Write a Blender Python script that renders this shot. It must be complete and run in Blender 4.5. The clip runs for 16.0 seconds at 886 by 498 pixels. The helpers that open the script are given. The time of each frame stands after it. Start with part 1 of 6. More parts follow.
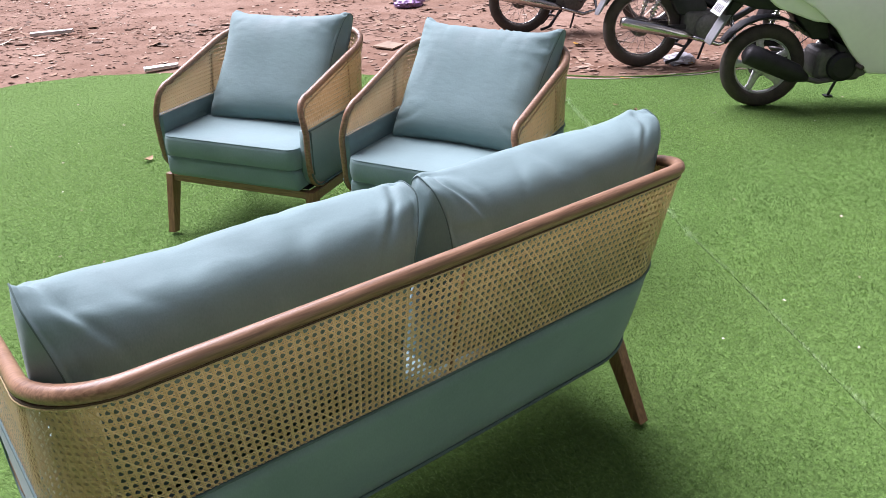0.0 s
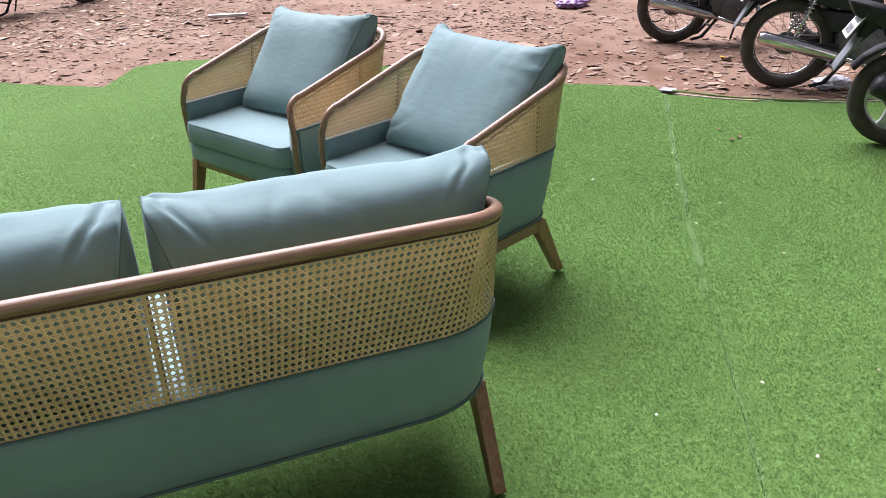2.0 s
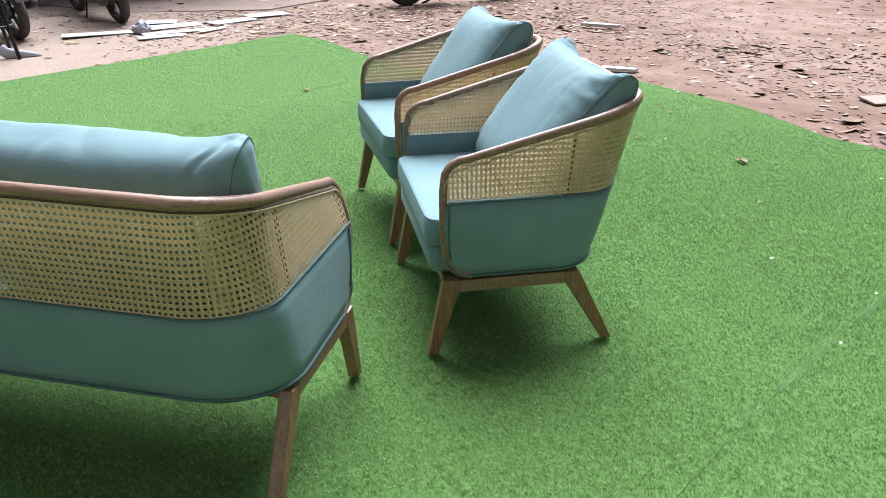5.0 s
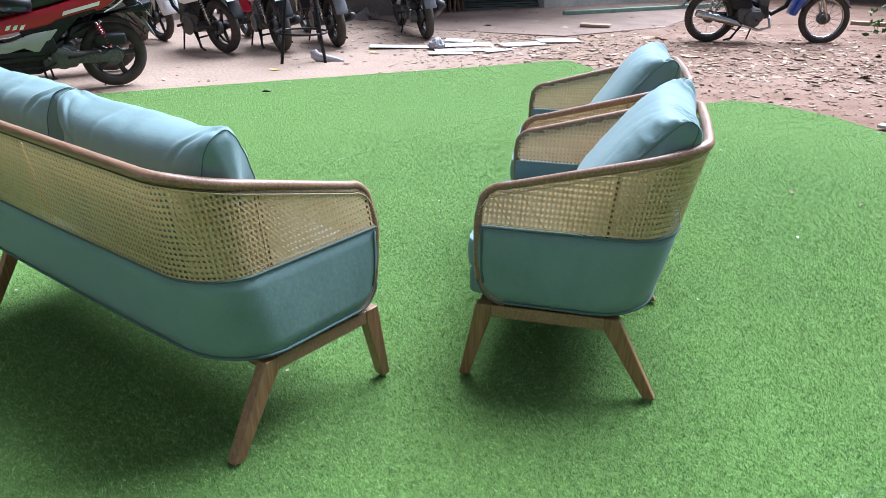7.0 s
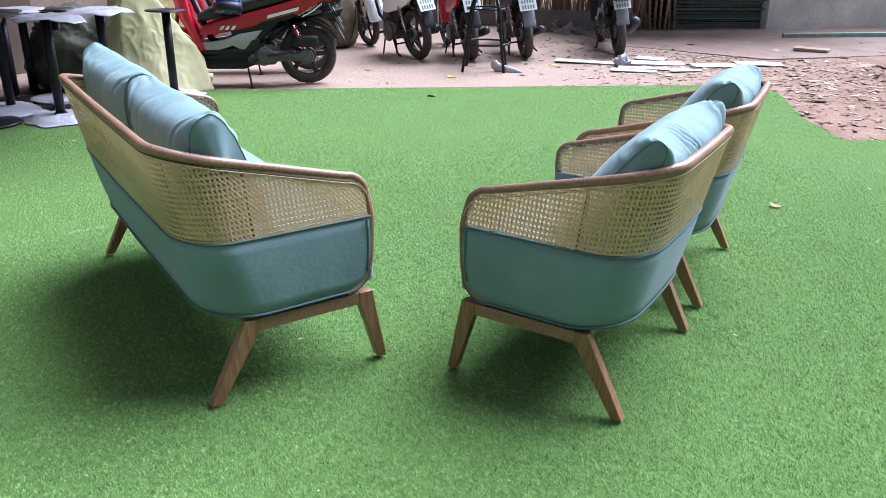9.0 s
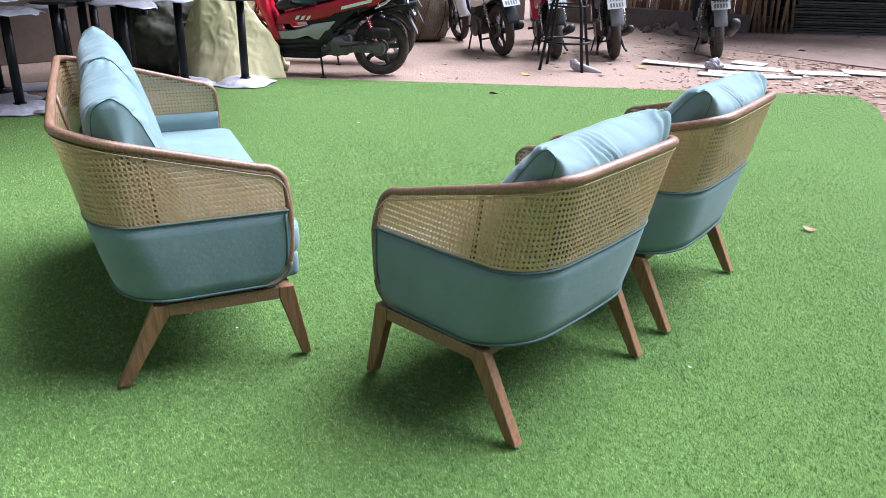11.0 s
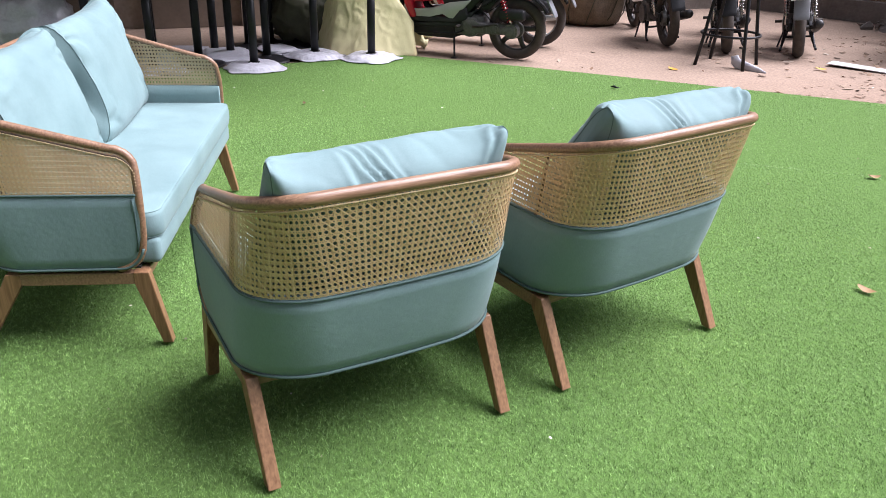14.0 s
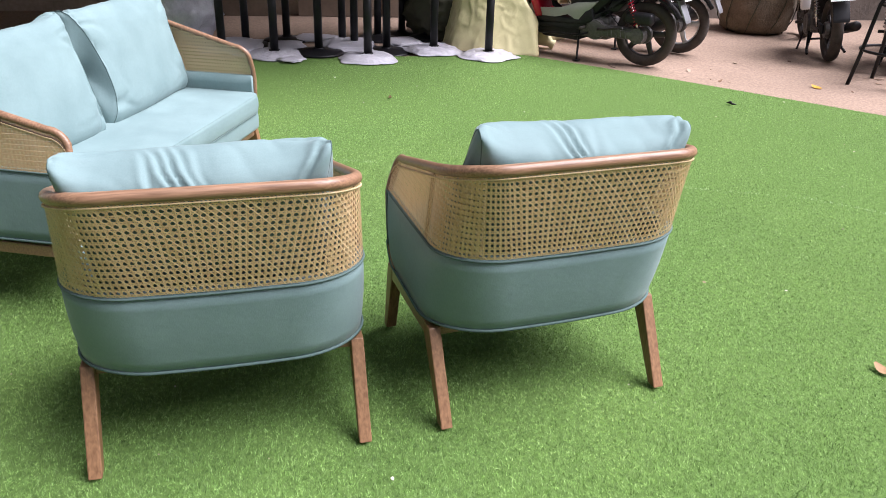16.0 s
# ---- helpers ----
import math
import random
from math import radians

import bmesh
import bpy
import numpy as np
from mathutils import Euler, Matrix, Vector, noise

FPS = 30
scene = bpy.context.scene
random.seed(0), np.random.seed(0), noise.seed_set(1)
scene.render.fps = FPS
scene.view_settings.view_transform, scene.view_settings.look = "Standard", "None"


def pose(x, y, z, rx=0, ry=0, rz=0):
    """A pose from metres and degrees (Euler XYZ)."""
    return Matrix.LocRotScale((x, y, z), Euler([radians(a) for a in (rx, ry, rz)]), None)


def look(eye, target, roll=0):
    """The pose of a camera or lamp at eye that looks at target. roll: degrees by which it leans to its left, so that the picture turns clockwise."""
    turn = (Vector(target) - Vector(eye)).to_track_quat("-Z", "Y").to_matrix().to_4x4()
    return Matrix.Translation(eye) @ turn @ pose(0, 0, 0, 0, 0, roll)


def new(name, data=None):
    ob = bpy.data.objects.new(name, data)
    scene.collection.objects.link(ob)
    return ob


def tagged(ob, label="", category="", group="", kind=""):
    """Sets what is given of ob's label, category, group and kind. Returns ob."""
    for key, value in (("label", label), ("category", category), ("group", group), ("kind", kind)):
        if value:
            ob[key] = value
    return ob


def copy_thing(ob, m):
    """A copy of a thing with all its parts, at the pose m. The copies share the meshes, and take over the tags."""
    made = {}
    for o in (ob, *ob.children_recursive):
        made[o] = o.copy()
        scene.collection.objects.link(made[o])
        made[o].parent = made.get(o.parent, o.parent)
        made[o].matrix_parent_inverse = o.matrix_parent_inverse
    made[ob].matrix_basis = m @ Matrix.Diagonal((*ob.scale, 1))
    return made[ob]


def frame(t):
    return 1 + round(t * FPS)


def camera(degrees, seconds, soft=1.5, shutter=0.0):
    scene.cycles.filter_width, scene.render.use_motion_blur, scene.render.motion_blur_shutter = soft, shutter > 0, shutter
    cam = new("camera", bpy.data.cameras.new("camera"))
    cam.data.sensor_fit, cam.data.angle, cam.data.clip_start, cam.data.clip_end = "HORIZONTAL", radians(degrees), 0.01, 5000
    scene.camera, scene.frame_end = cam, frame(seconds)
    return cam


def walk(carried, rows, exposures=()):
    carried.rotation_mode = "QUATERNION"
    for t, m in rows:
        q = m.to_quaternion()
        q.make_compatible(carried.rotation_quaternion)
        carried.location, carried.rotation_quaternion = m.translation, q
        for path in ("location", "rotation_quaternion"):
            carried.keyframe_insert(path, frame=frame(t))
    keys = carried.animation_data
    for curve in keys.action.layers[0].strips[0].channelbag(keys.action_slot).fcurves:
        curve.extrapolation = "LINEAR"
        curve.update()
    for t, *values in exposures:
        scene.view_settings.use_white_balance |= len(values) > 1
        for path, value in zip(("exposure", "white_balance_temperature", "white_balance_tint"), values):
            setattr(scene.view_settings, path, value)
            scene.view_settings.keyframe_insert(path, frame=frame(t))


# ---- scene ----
cam = camera(58.8, 16.0, soft=0.75)
PATH = [
    (0, (-2.087, 0.852, 1.401), (-0.624, 1.889, 0.516), -1.3),
    (0.5, (-1.917, 0.679, 1.393), (-0.544, 1.836, 0.511), -1.6),
    (1, (-1.739, 0.595, 1.378), (-0.455, 1.848, 0.495), -1.7),
    (1.5, (-1.561, 0.505, 1.402), (-0.37, 1.844, 0.513), -1.5),
    (2, (-1.358, 0.324, 1.399), (-0.264, 1.744, 0.513), -1.4),
    (2.5, (-1.181, 0.228, 1.392), (-0.176, 1.719, 0.516), -1.1),
    (3, (-0.957, 0.182, 1.36), (-0.053, 1.746, 0.502), -1.1),
    (3.5, (-0.748, 0.084, 1.332), (-0.026, 1.744, 0.482), -1.2),
    (3.7, (-0.643, 0.036, 1.315), (-0.003, 1.728, 0.462), -1.1),
    (5.8, (0.25, -0.016, 1.319), (0.032, 1.792, 0.493), 0.6),
    (6, (0.32, 0.004, 1.31), (0.026, 1.805, 0.491), 0.6),
    (6.5, (0.516, 0.06, 1.325), (0.019, 1.824, 0.525), 0.6),
    (7, (0.768, 0.066, 1.321), (0.078, 1.773, 0.541), 0.6),
    (7.5, (0.963, 0.086, 1.328), (0.1, 1.721, 0.565), 0.6),
    (8, (1.09, 0.181, 1.323), (0.079, 1.738, 0.579), 0.5),
    (8.5, (1.255, 0.252, 1.33), (0.143, 1.737, 0.584), 0.6),
    (9, (1.449, 0.309, 1.332), (0.264, 1.733, 0.577), 0.7),
    (9.2, (1.491, 0.341, 1.331), (0.283, 1.744, 0.574), 0.7),
    (11.3, (1.874, 0.944, 1.328), (0.435, 2.099, 0.556), 1.4),
    (11.5, (1.898, 1.026, 1.332), (0.437, 2.153, 0.559), 1.5),
    (12, (1.98, 1.208, 1.344), (0.46, 2.256, 0.574), 1.4),
    (12.5, (2.115, 1.393, 1.347), (0.538, 2.337, 0.558), 1.6),
    (13, (2.139, 1.562, 1.337), (0.528, 2.428, 0.527), 1.6),
    (13.5, (2.111, 1.745, 1.347), (0.462, 2.524, 0.527), 1.6),
    (14, (2.149, 1.956, 1.341), (0.462, 2.639, 0.512), 1.5),
    (14.5, (2.21, 2.181, 1.349), (0.487, 2.759, 0.514), 1.5),
    (15, (2.194, 2.375, 1.346), (0.439, 2.834, 0.505), 1.5),
    (15.5, (2.169, 2.569, 1.366), (0.389, 2.906, 0.518), 1.9),
    (16, (2.202, 2.816, 1.368), (0.406, 3.025, 0.515), 1.7),
]
walk(cam, [(t, look(eye, target, roll)) for t, eye, target, roll in PATH], [(0, 1.15, 6000, 28), (2, 1.13, 5950, 22), (3.7, 1.15, 5850, 13), (6, 1.38, 5350, 12), (9.2, 1.33, 5300, 19), (12.5, 1.22, 5750, 21), (14.5, 1.15, 6000, 22), (16, 1.11, 6150, 23)])

# ---- world, sun ----
world = bpy.data.worlds.new("overcast")
scene.world = world
world.use_nodes = True
wn = world.node_tree.nodes
sky = wn.new("ShaderNodeTexSky")
sky.sky_type = "NISHITA"
sky.sun_disc = False
sky.sun_elevation = radians(56)
sky.sun_rotation = radians(9)
sky.air_density = 1.2
sky.dust_density = 1.5
grey = wn.new("ShaderNodeHueSaturation")
grey.inputs["Saturation"].default_value = 0.3
world.node_tree.links.new(sky.outputs[0], grey.inputs["Color"])
world.node_tree.links.new(grey.outputs[0], wn["Background"].inputs[0])
wn["Background"].inputs[1].default_value = 0.037
sun = new("sun", bpy.data.lights.new("sun", "SUN"))
sun.data.energy = 5.0
sun.data.angle = radians(54)
sun.data.color = (1.0, 0.98, 0.95)
sun.matrix_world = look((1.2, 6.4, 9.0), (0, 0, 0))


# ---- materials ----
def mat(name, color, rough=0.7, metal=0.0, var=0.25, scale=40.0, bump=0.2, dist=0.002, color2=None, fine=6.0, spec=0.5, rand=0.0, coat=0.0):
    """A surface with grain at two scales, relief, and some change from piece to piece."""
    m = bpy.data.materials.new(name)
    m.use_nodes = True
    nt = m.node_tree
    n, link = nt.nodes, nt.links.new
    b = n["Principled BSDF"]
    b.inputs["Roughness"].default_value = rough
    b.inputs["Metallic"].default_value = metal
    b.inputs["Specular IOR Level"].default_value = spec
    b.inputs["Coat Weight"].default_value = coat
    tc = n.new("ShaderNodeTexCoord")
    n1, n2 = n.new("ShaderNodeTexNoise"), n.new("ShaderNodeTexNoise")
    n1.inputs["Scale"].default_value, n2.inputs["Scale"].default_value = scale, scale * fine
    n1.inputs["Detail"].default_value, n2.inputs["Detail"].default_value = 4, 2
    link(tc.outputs["Object"], n1.inputs["Vector"])
    link(tc.outputs["Object"], n2.inputs["Vector"])
    mix = n.new("ShaderNodeMix")
    mix.data_type = "RGBA"
    lo = color2 or tuple(c * (1 - var) for c in color)
    hi = color if color2 else tuple(min(1, c * (1 + var)) for c in color)
    mix.inputs[6].default_value, mix.inputs[7].default_value = (*lo, 1), (*hi, 1)
    add = n.new("ShaderNodeMath")
    add.operation = "MULTIPLY_ADD"
    add.inputs[1].default_value, add.inputs[2].default_value = 0.45, 0.0
    link(n2.outputs[0], add.inputs[0])
    add2 = n.new("ShaderNodeMath")
    add2.operation = "MULTIPLY_ADD"
    add2.inputs[1].default_value = 0.9
    link(n1.outputs[0], add2.inputs[0])
    link(add.outputs[0], add2.inputs[2])
    ramp = n.new("ShaderNodeMapRange")
    ramp.inputs[1].default_value, ramp.inputs[2].default_value = 0.35, 1.0
    link(add2.outputs[0], ramp.inputs[0])
    link(ramp.outputs[0], mix.inputs[0])
    out = mix.outputs[2]
    if rand:
        info, hsv = n.new("ShaderNodeObjectInfo"), n.new("ShaderNodeHueSaturation")
        mr = n.new("ShaderNodeMapRange")
        mr.inputs[3].default_value, mr.inputs[4].default_value = 1 - rand, 1 + rand
        link(info.outputs["Random"], mr.inputs[0])
        link(mr.outputs[0], hsv.inputs["Value"])
        link(out, hsv.inputs["Color"])
        out = hsv.outputs[0]
    link(out, b.inputs["Base Color"])
    if bump:
        bp = n.new("ShaderNodeBump")
        bp.inputs["Strength"].default_value, bp.inputs["Distance"].default_value = bump, dist
        link(add2.outputs[0], bp.inputs["Height"])
        link(bp.outputs[0], b.inputs["Normal"])
    return m


def island_mat(name, colors, rough=0.8, drift=0.0, trans=0.0, spec=0.3):
    """Loose small pieces: each one takes its own colour from a run of colours."""
    m = bpy.data.materials.new(name)
    m.use_nodes = True
    nt = m.node_tree
    n, link = nt.nodes, nt.links.new
    b = n["Principled BSDF"]
    b.inputs["Roughness"].default_value = rough
    b.inputs["Specular IOR Level"].default_value = spec
    geo, ramp = n.new("ShaderNodeNewGeometry"), n.new("ShaderNodeValToRGB")
    els = ramp.color_ramp.elements
    els[0].position, els[0].color = 0, (*colors[0], 1)
    els[1].position, els[1].color = 1, (*colors[-1], 1)
    for i, c in enumerate(colors[1:-1], 1):
        els.new(i / (len(colors) - 1)).color = (*c, 1)
    link(geo.outputs["Random Per Island"], ramp.inputs[0])
    out = ramp.outputs[0]
    if drift:
        tc, no, mr, hsv = n.new("ShaderNodeTexCoord"), n.new("ShaderNodeTexNoise"), n.new("ShaderNodeMapRange"), n.new("ShaderNodeHueSaturation")
        no.inputs["Scale"].default_value, no.inputs["Detail"].default_value, no.inputs["Roughness"].default_value = 1.6, 7, 0.7
        mr.inputs[1].default_value, mr.inputs[2].default_value = 0.3, 0.7
        mr.inputs[3].default_value, mr.inputs[4].default_value = 1 - drift, 1 + drift
        hue = n.new("ShaderNodeMapRange")
        hue.inputs[1].default_value, hue.inputs[2].default_value = 0.3, 0.7
        hue.inputs[3].default_value, hue.inputs[4].default_value = 0.512, 0.488
        far = n.new("ShaderNodeTexNoise")
        far.inputs["Scale"].default_value, far.inputs["Detail"].default_value = 0.8, 3
        link(tc.outputs["Object"], no.inputs[0])
        link(tc.outputs["Object"], far.inputs[0])
        link(no.outputs[0], mr.inputs[0])
        clump, cm, mul = n.new("ShaderNodeTexNoise"), n.new("ShaderNodeMapRange"), n.new("ShaderNodeMath")
        clump.inputs["Scale"].default_value, clump.inputs["Detail"].default_value = 60.0, 3
        cm.inputs[1].default_value, cm.inputs[2].default_value, cm.inputs[3].default_value, cm.inputs[4].default_value = 0.36, 0.64, 0.66, 1.26
        mul.operation = "MULTIPLY"
        link(tc.outputs["Object"], clump.inputs[0])
        link(clump.outputs[0], cm.inputs[0])
        link(cm.outputs[0], mul.inputs[0])
        link(mr.outputs[0], mul.inputs[1])
        link(far.outputs[0], hue.inputs[0])
        link(mul.outputs[0], hsv.inputs["Value"])
        link(hue.outputs[0], hsv.inputs["Hue"])
        link(out, hsv.inputs["Color"])
        out = hsv.outputs[0]
    link(out, b.inputs["Base Color"])
    if trans:
        tl, ms = n.new("ShaderNodeBsdfTranslucent"), n.new("ShaderNodeMixShader")
        ms.inputs[0].default_value = trans
        link(out, tl.inputs["Color"])
        link(b.outputs[0], ms.inputs[1])
        link(tl.outputs[0], ms.inputs[2])
        link(ms.outputs[0], n["Material Output"].inputs["Surface"])
    return m


def wood_mat(name, color, dark, scale=9.0, rough=0.42, axis=(1, 14, 14)):
    """Oiled hardwood: grain drawn out along one axis, over a broad drift of tone."""
    m = bpy.data.materials.new(name)
    m.use_nodes = True
    nt = m.node_tree
    n, link = nt.nodes, nt.links.new
    b = n["Principled BSDF"]
    b.inputs["Roughness"].default_value = rough
    tc, mp = n.new("ShaderNodeTexCoord"), n.new("ShaderNodeMapping")
    mp.inputs["Scale"].default_value = axis
    link(tc.outputs["Object"], mp.inputs[0])
    g, w = n.new("ShaderNodeTexNoise"), n.new("ShaderNodeTexNoise")
    g.inputs["Scale"].default_value, g.inputs["Detail"].default_value, g.inputs["Distortion"].default_value = scale, 6, 0.6
    w.inputs["Scale"].default_value = 3.0
    link(mp.outputs[0], g.inputs[0])
    link(tc.outputs["Object"], w.inputs[0])
    ramp = n.new("ShaderNodeValToRGB")
    ramp.color_ramp.elements[0].position, ramp.color_ramp.elements[0].color = 0.32, (*dark, 1)
    ramp.color_ramp.elements[1].position, ramp.color_ramp.elements[1].color = 0.66, (*color, 1)
    link(g.outputs[0], ramp.inputs[0])
    hsv, mr = n.new("ShaderNodeHueSaturation"), n.new("ShaderNodeMapRange")
    mr.inputs[3].default_value, mr.inputs[4].default_value = 0.8, 1.2
    link(w.outputs[0], mr.inputs[0])
    link(mr.outputs[0], hsv.inputs["Value"])
    link(ramp.outputs[0], hsv.inputs["Color"])
    link(hsv.outputs[0], b.inputs["Base Color"])
    bp = n.new("ShaderNodeBump")
    bp.inputs["Strength"].default_value, bp.inputs["Distance"].default_value = 0.25, 0.001
    link(g.outputs[0], bp.inputs["Height"])
    link(bp.outputs[0], b.inputs["Normal"])
    return m


def fabric_mat(name, color, dark):
    """Woven upholstery: fine crossed threads, soft blotches, a little sheen."""
    m = bpy.data.materials.new(name)
    m.use_nodes = True
    nt = m.node_tree
    n, link = nt.nodes, nt.links.new
    b = n["Principled BSDF"]
    b.inputs["Roughness"].default_value = 0.72
    b.inputs["Specular IOR Level"].default_value = 0.2
    b.inputs["Sheen Weight"].default_value = 0.12
    b.inputs["Sheen Roughness"].default_value = 0.4
    tc = n.new("ShaderNodeTexCoord")
    blot, fine = n.new("ShaderNodeTexNoise"), n.new("ShaderNodeTexNoise")
    blot.inputs["Scale"].default_value, blot.inputs["Detail"].default_value = 7.0, 5
    fine.inputs["Scale"].default_value, fine.inputs["Detail"].default_value = 420.0, 2
    mp = n.new("ShaderNodeMapping")
    mp.inputs["Scale"].default_value = (1.0, 1.0, 0.25)
    link(tc.outputs["Object"], blot.inputs[0])
    link(tc.outputs["Object"], mp.inputs[0])
    link(mp.outputs[0], fine.inputs[0])
    mix = n.new("ShaderNodeMix")
    mix.data_type = "RGBA"
    mix.inputs[6].default_value, mix.inputs[7].default_value = (*dark, 1), (*color, 1)
    a = n.new("ShaderNodeMath")
    a.operation = "MULTIPLY_ADD"
    a.inputs[1].default_value = 0.5
    link(fine.outputs[0], a.inputs[0])
    link(blot.outputs[0], a.inputs[2])
    mr = n.new("ShaderNodeMapRange")
    mr.inputs[1].default_value, mr.inputs[2].default_value = 0.45, 1.05
    link(a.outputs[0], mr.inputs[0])
    link(mr.outputs[0], mix.inputs[0])
    link(mix.outputs[2], b.inputs["Base Color"])
    wr, wm = n.new("ShaderNodeTexNoise"), n.new("ShaderNodeMapping")
    wm.inputs["Scale"].default_value = (0.55, 1.0, 1.3)
    wr.inputs["Scale"].default_value, wr.inputs["Detail"].default_value, wr.inputs["Distortion"].default_value = 48.0, 5, 0.2
    link(tc.outputs["Object"], wm.inputs[0])
    link(wm.outputs[0], wr.inputs[0])
    b1 = n.new("ShaderNodeBump")
    b1.inputs["Strength"].default_value, b1.inputs["Distance"].default_value = 0.3, 0.003
    link(wr.outputs[0], b1.inputs["Height"])
    bp = n.new("ShaderNodeBump")
    bp.inputs["Strength"].default_value, bp.inputs["Distance"].default_value = 0.22, 0.0012
    link(a.outputs[0], bp.inputs["Height"])
    link(b1.outputs[0], bp.inputs["Normal"])
    link(bp.outputs[0], b.inputs["Normal"])
    rr = n.new("ShaderNodeMapRange")
    rr.inputs[1].default_value, rr.inputs[2].default_value, rr.inputs[3].default_value, rr.inputs[4].default_value = 0.35, 0.7, 0.62, 0.9
    link(blot.outputs[0], rr.inputs[0])
    link(rr.outputs[0], b.inputs["Roughness"])
    return m


FABRIC = fabric_mat("aqua_fabric", (0.196, 0.286, 0.286), (0.138, 0.212, 0.214))
PIPING = mat("piping_fabric", (0.07, 0.118, 0.112), 0.85, var=0.15, scale=120)
WOOD = wood_mat("oiled_wood", (0.292, 0.170, 0.100), (0.145, 0.078, 0.043), scale=11.0, rough=0.4, axis=(1, 16, 16))
LEGWOOD = wood_mat("leg_wood", (0.275, 0.15, 0.075), (0.155, 0.077, 0.037), axis=(14, 14, 1))
CANE = island_mat("woven_cane", [(0.58, 0.41, 0.215), (0.68, 0.50, 0.28), (0.53, 0.365, 0.18), (0.73, 0.555, 0.33), (0.62, 0.445, 0.24)], 0.38, spec=0.5, trans=0.08)
THINCANE = island_mat("thin_peeled_cane", [(0.72, 0.59, 0.39), (0.78, 0.66, 0.46), (0.68, 0.55, 0.35), (0.82, 0.71, 0.51)], 0.45, spec=0.3, trans=0.5)
CANECORD = mat("cane_cord", (0.55, 0.42, 0.235), 0.5, var=0.18, scale=60, bump=0.3, dist=0.0006)
# dark tone for the shaded gap between rail and cane
GAPSHADE = mat("rail_gap_shade", (0.07, 0.04, 0.022), 0.8, var=0.3, scale=80)
DARKCLOTH = mat("dust_cover", (0.03, 0.03, 0.03), 0.9)
STEEL_BLACK = mat("black_painted_steel", (0.010, 0.010, 0.012), 0.42, var=0.3, scale=30, bump=0.1, spec=0.25)
RUBBER = mat("dusty_rubber", (0.036, 0.033, 0.031), 0.85, var=0.5, scale=18, color2=(0.085, 0.07, 0.058), spec=0.3)
ALLOY = mat("cast_alloy", (0.55, 0.55, 0.55), 0.4, 0.35, var=0.25, scale=40)
DARKALLOY = mat("black_wheel_alloy", (0.03, 0.028, 0.028), 0.45, 0.2, var=0.4, scale=40)
ENGINE = mat("oily_engine_metal", (0.085, 0.082, 0.078), 0.5, 0.0, var=0.45, scale=45, bump=0.3)
CHROME = mat("dull_chrome", (0.5, 0.49, 0.47), 0.25, 1.0, var=0.2, scale=30, bump=0.05)
BLACKPLASTIC = mat("black_plastic", (0.014, 0.014, 0.016), 0.5, var=0.5, scale=20, bump=0.1, spec=0.3)
SEATVINYL = mat("black_seat_vinyl", (0.014, 0.015, 0.018), 0.42, var=0.3, scale=60, bump=0.25)
REDPAINT = mat("red_body_paint", (0.40, 0.004, 0.02), 0.35, var=0.12, scale=6, bump=0.0, coat=0.15)
WHITEPAINT = mat("white_body_paint", (0.88, 0.88, 0.87), 0.4, var=0.05, scale=5, bump=0.0, coat=0.1)
BLUEPAINT = mat("blue_body_paint", (0.015, 0.06, 0.36), 0.25, var=0.15, scale=6, bump=0.0, coat=0.5)
GREYPAINT = mat("grey_plastic", (0.15, 0.155, 0.165), 0.45, var=0.2, scale=10, bump=0.05)
SILVER = mat("silver_plastic", (0.36, 0.36, 0.35), 0.4, 0.1, var=0.12, scale=12, bump=0.05)
PLATE = mat("white_number_plate", (0.60, 0.63, 0.63), 0.45, var=0.2, scale=25, bump=0.0)
BARINK = mat("plate_dark_bars", (0.16, 0.16, 0.165), 0.5, bump=0.0)
REDGLASS = mat("red_tail_lens", (0.5, 0.012, 0.012), 0.15, var=0.1, bump=0.0)
PLASTICBAG = mat("white_plastic_bag", (0.43, 0.425, 0.465), 0.35, var=0.08, scale=9, bump=0.4, dist=0.02)
CLEARWRAP = mat("greyish_clear_wrap", (0.50, 0.51, 0.56), 0.22, var=0.2, scale=10, bump=0.4, dist=0.02)
SACK = mat("yellow_woven_sack", (0.66, 0.60, 0.335), 0.55, var=0.10, scale=3, bump=0.25, dist=0.012, fine=60)
OLIVE = mat("olive_tarpaulin", (0.05, 0.05, 0.028), 0.75, var=0.3, scale=6, bump=0.2, dist=0.005)
# low-bounce surface for the added wall that blocks southern light
BLOCKER = mat("dark_light_blocker", (0.085, 0.08, 0.075), 0.9, var=0.25, scale=2, bump=0.4, dist=0.01)
STONE = mat("weathered_concrete", (0.17, 0.145, 0.125), 0.9, var=0.35, scale=3.5, bump=0.7, dist=0.02, fine=9)
PLASTER = mat("stained_whitewash", (0.62, 0.61, 0.56), 0.85, var=0.3, scale=2.2, bump=0.5, dist=0.01, fine=12)
RUST = mat("rusty_sheet", (0.26, 0.12, 0.07), 0.8, 0.1, color2=(0.11, 0.055, 0.04), scale=3, bump=0.4)
STRAW = mat("dry_reed", (0.42, 0.30, 0.17), 0.8, var=0.35, scale=14, bump=0.4, rand=0.3)
BOARD = mat("pale_offcut", (0.56, 0.55, 0.53), 0.7, var=0.12, scale=9, bump=0.2, rand=0.15)
PLANK = mat("grey_plank", (0.30, 0.22, 0.15), 0.8, var=0.35, scale=8, bump=0.4, rand=0.3)
GREENPAINT = mat("faded_green_paint", (0.22, 0.34, 0.26), 0.7, var=0.3, scale=10, bump=0.3)
